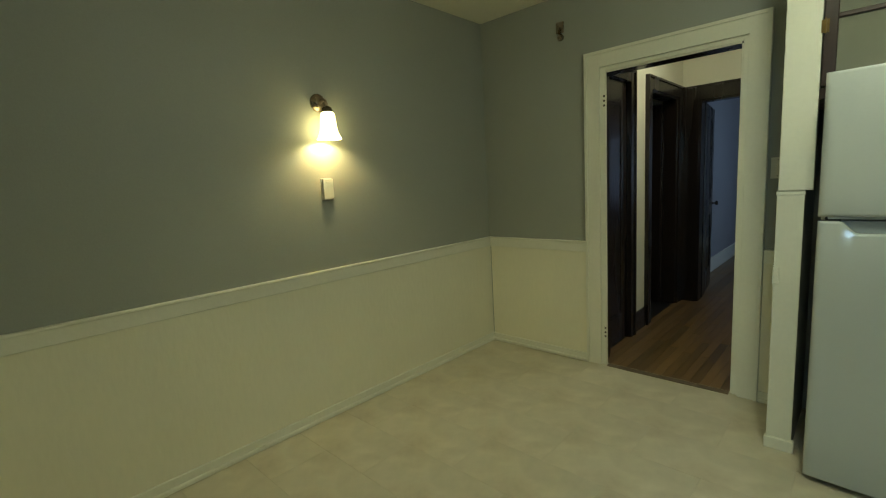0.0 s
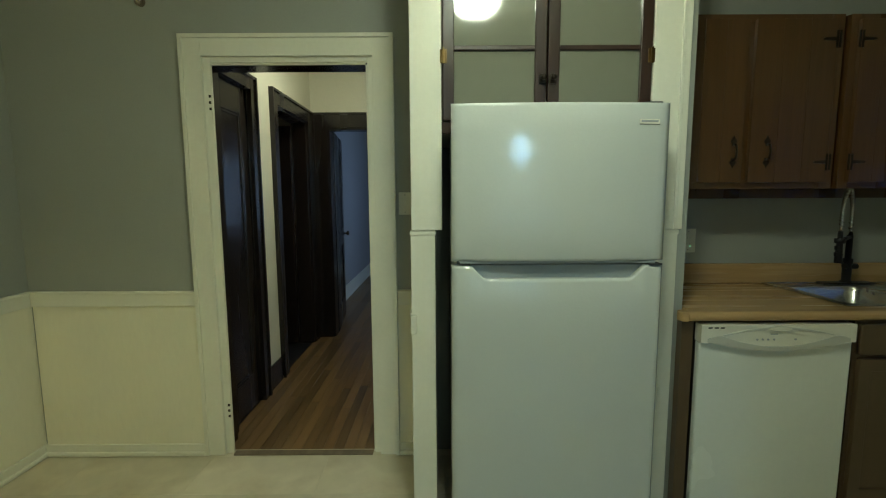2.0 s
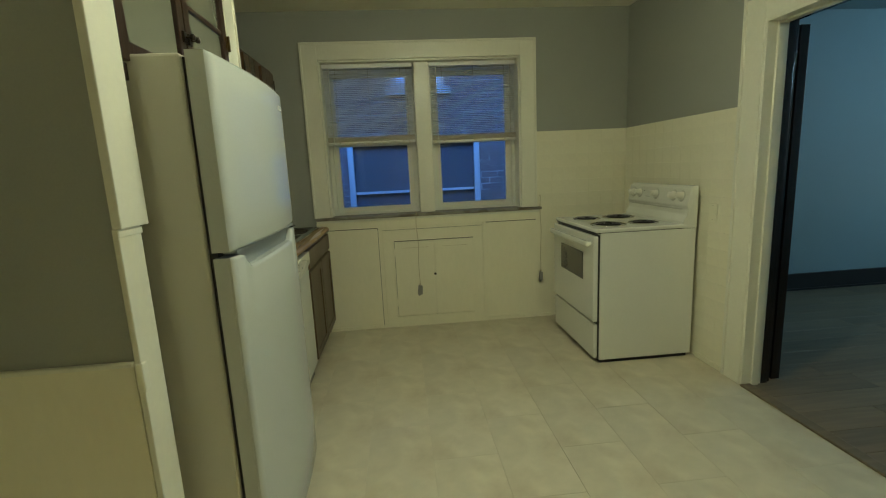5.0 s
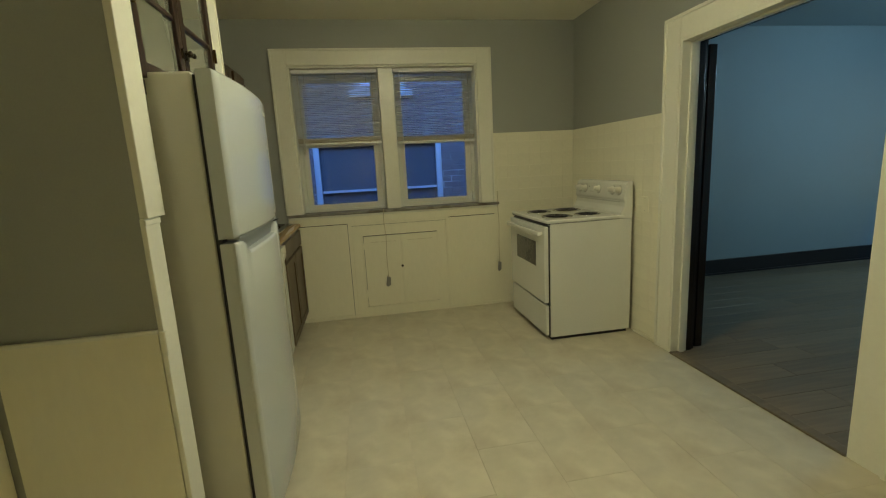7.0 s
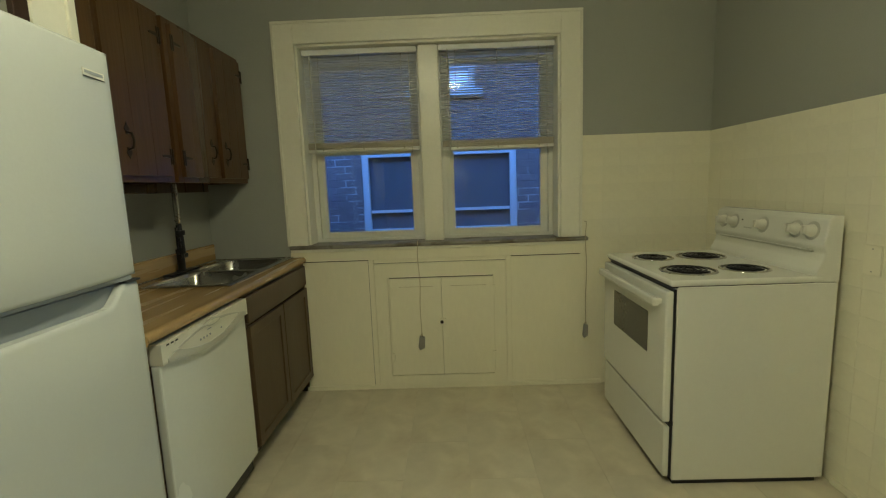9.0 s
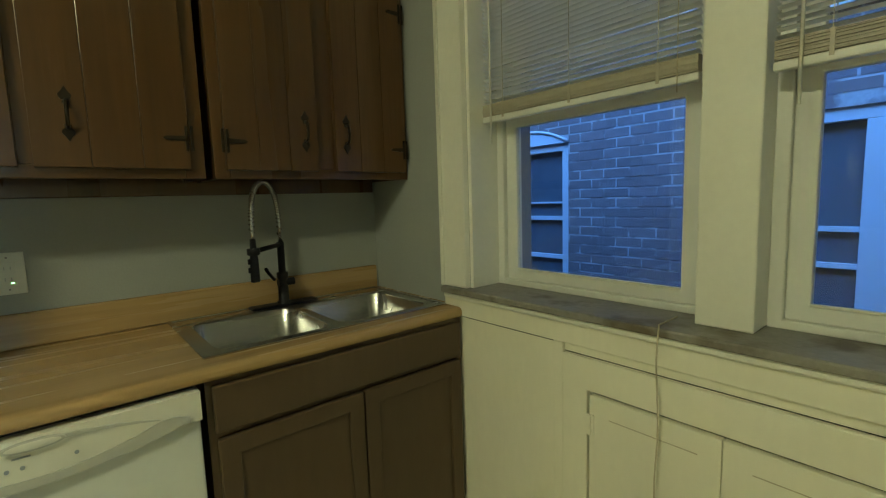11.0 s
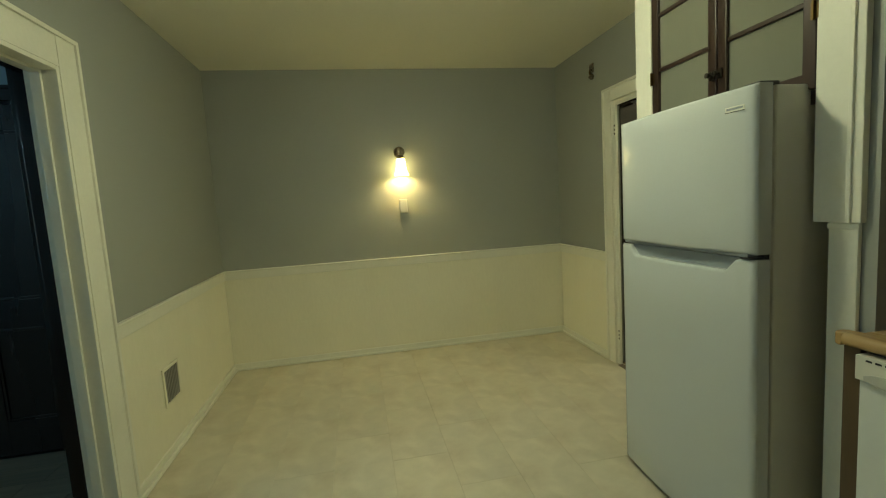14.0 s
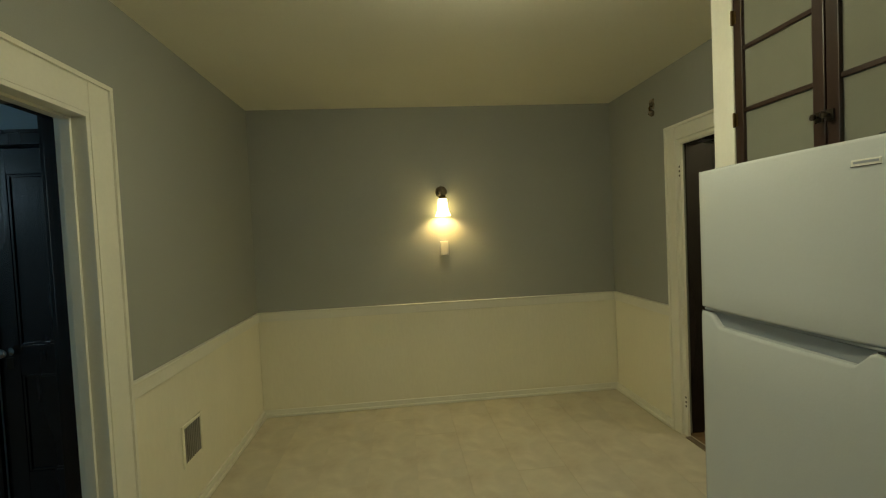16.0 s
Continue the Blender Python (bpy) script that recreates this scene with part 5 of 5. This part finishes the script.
place(leaf("door_4", "near-black panelled door with glass knob, closed", 0.778, ((0.22, 0.78), (0.95, 1.92)), 0.058, 0.92, h=2.065, knob=M_CHROME), pose(LW - 0.006, -1.081, 0, 0, 0, 90))
place(leaf("door_5", "near-black door folded back against the wall", 0.76, ((0.22, 0.85), (1.0, 1.86)), 0.70, th=0.052), pose(OPEN[1] + 0.006, S - 0.240, 0, 0, 0, 0))
setting("threshold_living", bx(OPEN[0] + 0.018, S - 0.035, -0.005, OPEN[1] - 0.018, S + 0.030, 0.010, 0.005), M_LAM, "worn brown threshold strip", "threshold")


def living_light():
    c = (0.88, -3.00, CEIL)
    root = thing("ceiling_light", c, "cool white globe light hanging in the living room", "ceiling light")
    part("canopy", lathe([(0, 0), (0.065, 0), (0.062, -0.02), (0.02, -0.035), (0.012, -0.35), (0, -0.35)], c, n=24), M_NICKEL, root)
    part("globe", lathe([(0.0, -0.32), (0.05, -0.33), (0.11, -0.37), (0.14, -0.43), (0.13, -0.49), (0.08, -0.54), (0, -0.555)], c, n=28), M_GLOBE, root, "lit cool white globe")


living_light()

# ---- outside: neighbour's brick house, alley, own outer wall ----
NX = 4.90
setting("ground", boxes((-60, -60, -0.75, 60, 60, -0.62)), M_GROUND, "concrete alley ground between the houses", "ground")
NWIN = [(0.86, 2.60, 0.25, 1.74, 0), (3.66, 4.46, 0.47, 1.76, 1), (1.30, 1.98, 2.36, 2.66, 2)]
house = thing("neighbour_house", (NX + 1.0, 2.0, -0.62), "brick house across a narrow alley with white-framed windows", "house")
wall_bm = wall_rows("y", -4.0, 9.0, NX + 0.0015, NX + 0.30, -0.62, 2.2, [w[:4] for w in NWIN[:2]])
for r in ((-4.0, 1.30, 2.2, 6.0), (1.98, 9.0, 2.2, 6.0), (1.30, 1.98, 2.2, 2.36), (1.30, 1.98, 2.66, 6.0)):
    box(wall_bm, NX + 0.0015, r[0], r[2], NX + 0.30, r[1], r[3])
part("wall", wall_bm, M_MORTAR, house, "pale mortar behind the brick face")
part("roof", bx(NX - 0.15, -4.2, 6.0, NX + 6, 9.2, 6.2), M_ASPHALT, house)
part("far_wall", boxes((NX + 5.7, -4, -0.62, NX + 6, 9, 6), (NX + 0.3, -4, -0.62, NX + 5.7, -3.7, 6), (NX + 0.3, 8.7, -0.62, NX + 5.7, 9, 6)), M_MASONRY, house)
for y0, y1, z0, z1, style in NWIN:
    x = NX + 0.02
    t = 0.075
    win = part("window", ring("x", y0, y1, z0, z1, t, x, x + 0.08, 0.004), M_NFRAME, house, "pale painted window frame")
    if style == 0:
        part("mullion", bx(x, 1.60, z0 + t, x + 0.08, 1.77, z1 - t, 0.004), M_NFRAME, win)
    bays = [(y0 + t, 1.60), (1.77, y1 - t)] if style == 0 else [(y0 + t, y1 - t)]
    for a, b in bays:
        part("pane", bx(x + 0.055, a, z0 + t, x + 0.062, b, z1 - t), M_NBRIGHT if style == 2 else M_NGLASS, win)
        if style == 0:
            part("sash_rail", bx(x + 0.02, a, 1.040, x + 0.055, b, 1.070), M_NFRAME, win)
            part("sash_rail", bx(x + 0.02, a, 0.825, x + 0.055, b, 0.855), M_NFRAME, win)
        if style == 1:
            for z in (1.095, 0.745):
                part("sash_rail", bx(x + 0.02, a, z - 0.018, x + 0.055, b, z + 0.018), M_NFRAME, win)
            part("sash_rail", bx(x + 0.02, a, 1.228, x + 0.055, b, 1.243), M_NFRAME, win)
            crown = [(y0 + (y1 - y0) * k / 14, z1 + 0.115 * (1 - (k / 7 - 1) ** 2)) for k in range(15)]
            arch = part("arch_panel", prism([(y0, z1 - 0.01)] + crown + [(y1, z1 - 0.01)], "x", NX - 0.010, NX + 0.04), M_NFRAME, win, "pale board under the arched head")
            part("arch_bead", tube([(NX - 0.012, u, v) for u, v in crown], 0.013, 6), M_NFRAME, arch)
    part("sill", bx(NX - 0.05, y0 - 0.08, z0 - 0.08, NX + 0.12, y1 + 0.08, z0, 0.006), M_NFRAME, win)
# own house's outer face and roof edge
setting("wall_outer", wall_rows("y", -5.0, 9.2, E + 0.271, E + 0.36, -0.62, 3.0, [(WIN[0] - 0.01, WIN[1] + 0.01, 0.93, WIN[3] + 0.01)]), M_MASONRY, "outer masonry face of this house", "wall")
setting("roof_slab", bx(-3.2, -5.0, 2.70, E + 0.36, 9.2, 2.85), M_ASPHALT, "flat roof slab over the rooms", "roof")
setting("outer_shell", boxes((-3.2, -5.0, -0.62, -3.05, 9.2, 2.70), (-3.05, 9.06, -0.62, E + 0.27, 9.2, 2.70), (-3.05, -5.0, -0.62, 0.1, -4.83, 2.70), (1.9, -5.0, -0.62, E + 0.27, -4.83, 2.70), (0.1, -5.0, 2.2, 1.9, -4.83, 2.70), (0.1, -5.0, -0.62, 1.9, -4.83, 0.8), (1.0, HY, -0.62, E + 0.27, HY + 0.1, 2.70), (-3.05, S - 0.2, -0.62, W - 0.15, S - 0.1, 2.70)), M_MASONRY, "outer masonry shell of this house", "wall")


# ---- pieces: floor tiles, boards, wall tiles, bricks ----
def tile_mesh(name, w, d, h, bev, material):
    """A slab with chamfered top edges, its middle at the origin, top at z = 0."""
    bm = bmesh.new()
    a, b = w / 2, d / 2
    lo = [bm.verts.new((x, y, -h)) for x, y in ((-a, -b), (a, -b), (a, b), (-a, b))]
    mi = [bm.verts.new((x, y, -bev)) for x, y in ((-a, -b), (a, -b), (a, b), (-a, b))]
    a, b = a - bev, b - bev
    up = [bm.verts.new((x, y, 0)) for x, y in ((-a, -b), (a, -b), (a, b), (-a, b))]
    for r, s in ((lo, mi), (mi, up)):
        for i in range(4):
            bm.faces.new((r[i], r[(i + 1) % 4], s[(i + 1) % 4], s[i]))
    bm.faces.new(up)
    return mesh_of(name, bm, material)


cache = {}


def lay(name, parent, material, u0, u1, v0, v1, m, h, bev, gap):
    """One piece over u0..u1, v0..v1 of the plane given by m, sharing the mesh of equal pieces."""
    w, d = round(u1 - u0 - gap, 3), round(v1 - v0 - gap, 3)
    if w < 0.012 or d < 0.012:
        return None
    key = (name, w, d)
    if key not in cache:
        cache[key] = tile_mesh(name, w, d, h, bev, material)
    return piece(name, cache[key], parent, m @ Matrix.Translation(((u0 + u1) / 2, (v0 + v1) / 2, 0)))


rng = random.Random(11)
flat = Matrix.Identity(4)
TW, TL = 0.305, 0.610
row, y = 0, S + 0.032
while y < NB:
    x = W - (0.305 if row % 2 else 0.0)
    while x < E:
        a, b, c, d = max(x, W), min(x + TL, E), y, min(y + TW, NB)
        lift = Matrix.Translation((0, 0, rng.uniform(-0.0004, 0.0004)))
        lay("floor_tile", floor, M_TILE, a, b, c, d, lift, 0.010, 0.0004, 0.0007)
        x += TL
    y += TW
    row += 1
part("doorway_strip", bx(W, S - 0.018, -0.010, E, S + 0.031, -0.001), M_TILE, floor)
# hall strip floor: boards run away from the kitchen
x, k = -1.11, 0
while x < 0.0:
    y = N + 0.012 - rng.uniform(0, 0.6)
    while y < HY + 0.3:
        L = rng.uniform(0.7, 1.3)
        a, b = max(y, N + 0.012), min(y + L, HY + 0.3)
        if b - a > 0.05:
            lay("floor_board", hall_floor, M_OAK, x, x + 0.057, round(a, 2), round(b, 2), flat, 0.010, 0.001, 0.0012)
        y += L
    x += 0.057
x = -1.19
while x < 0.88:
    y = HY + 0.3
    for L in (1.2, 1.2, 1.3):
        lay("floor_board", hall_floor, M_OAK, x, x + 0.114, y, min(y + L, 8.92), flat, 0.010, 0.001, 0.002)
        y += L
    x += 0.114
# living room laminate
x = LW
while x < LE:
    y = LY - rng.uniform(0, 1.0)
    while y < S - 0.03:
        a, b = max(y, LY), min(y + 1.22, S - 0.03)
        if b - a > 0.05:
            lay("floor_plank", living_floor, M_LAM, x, min(x + 0.17, LE), round(a, 2), round(b, 2), flat, 0.010, 0.001, 0.0018)
        y += 1.22
    x += 0.17

# painted square wall tiles round the stove
M_WTILE = mat("painted_wall_tile", (0.83, 0.80, 0.64), 0.30, var=0.05, scale=4, fine=40, bump=0.02, rnd=0.10)
TS, TOP = 0.1085, 1.60
south_face = Matrix.Translation((0, S + 0.008, 0)) @ pose(0, 0, 0, 90, 0, 180)
east_face = Matrix.Translation((E - 0.008, 0, 0)) @ pose(0, 0, 0, 90, 0, -90)
part("tile_bed", bx(1.298, S, 0, E, S + 0.0062, TOP - 0.002), M_CREAM, wall_south)
part("tile_bed", bx(E - 0.0062, S + 0.0062, 0, E, 0.790, TOP - 0.002), M_CREAM, wall_east)
z = 0.0
while z < TOP - 0.01:
    d = min(z + TS, TOP)
    x = 1.298
    while x < E - 0.01:
        b = min(x + TS, E - 0.008)
        lay("wall_tile", wall_south, M_WTILE, -b, -x, z, d, south_face, 0.006, 0.0008, 0.0009)
        x += TS
    y = 0.008
    while y < 0.785:
        b = min(y + TS, 0.787)
        if z > 0.95 or b < 0.66:
            lay("wall_tile", wall_east, M_WTILE, -b, -y, z, d, east_face, 0.006, 0.0008, 0.0009)
        y += TS
    z += TS
part("shoe_strip", bx(1.298, S + 0.008, 0, 1.570, S + 0.022, 0.03, 0.004), M_CREAM, wall_south)

# brick face of the neighbour: the stretch before the window as single bricks, the rest joined
BL, BH, JO = 0.205, 0.067, 0.011
near_mesh = {}
rest = bmesh.new()
count = 0
wall_piece = next(o for o in house.children if o.name.startswith("wall"))
brick_turn = pose(0, 0, 0, 90, 0, -90)


def outside_windows(a, b, c, d):
    return all(b <= w[0] - 0.002 or a >= w[1] + 0.002 or d <= w[2] - 0.002 or c >= w[3] + 0.002 for w in NWIN)


z, row = -0.60, 0
while z < 4.2:
    y = -2.5 - (BL + JO) / 2 * (row % 2)
    while y < 8.0:
        a, b, c, d = y, y + BL, z, z + BH
        for w in NWIN:
            if d > w[2] and c < w[3]:
                if a < w[0] < b:
                    b = w[0] - 0.003
                elif a < w[1] < b:
                    a = w[1] + 0.003
        if b - a > 0.03 and outside_windows(a, b, c, d):
            near = 0.30 < z < 1.75 and 0.0 < y < 4.7
            if near and count < 300 and abs(b - a - BL) < 0.001:
                key = rng.randrange(3)
                if key not in near_mesh:
                    near_mesh[key] = tile_mesh("brick", BL, BH, 0.03, 0.0015 + 0.0005 * key, M_BRICK)
                piece("brick", near_mesh[key], wall_piece, Matrix.Translation((NX - rng.uniform(0, 0.002), (a + b) / 2, (c + d) / 2)) @ brick_turn)
                count += 1
            else:
                o = rng.uniform(0, 0.002)
                v = [rest.verts.new((NX - o + q, yy, zz)) for q, i in ((0.0, 0.002), (0.02, 0.0)) for yy, zz in ((a + i, c + i), (b - i, c + i), (b - i, d - i), (a + i, d - i))]
                rest.faces.new((v[3], v[2], v[1], v[0]))
                for i in range(4):
                    rest.faces.new((v[i], v[(i + 1) % 4], v[4 + (i + 1) % 4], v[4 + i]))
        y += BL + JO
    z += BH + JO
    row += 1
part("brick_face", rest, M_BRICK, house, "weathered brown brick courses", kind="stuff")
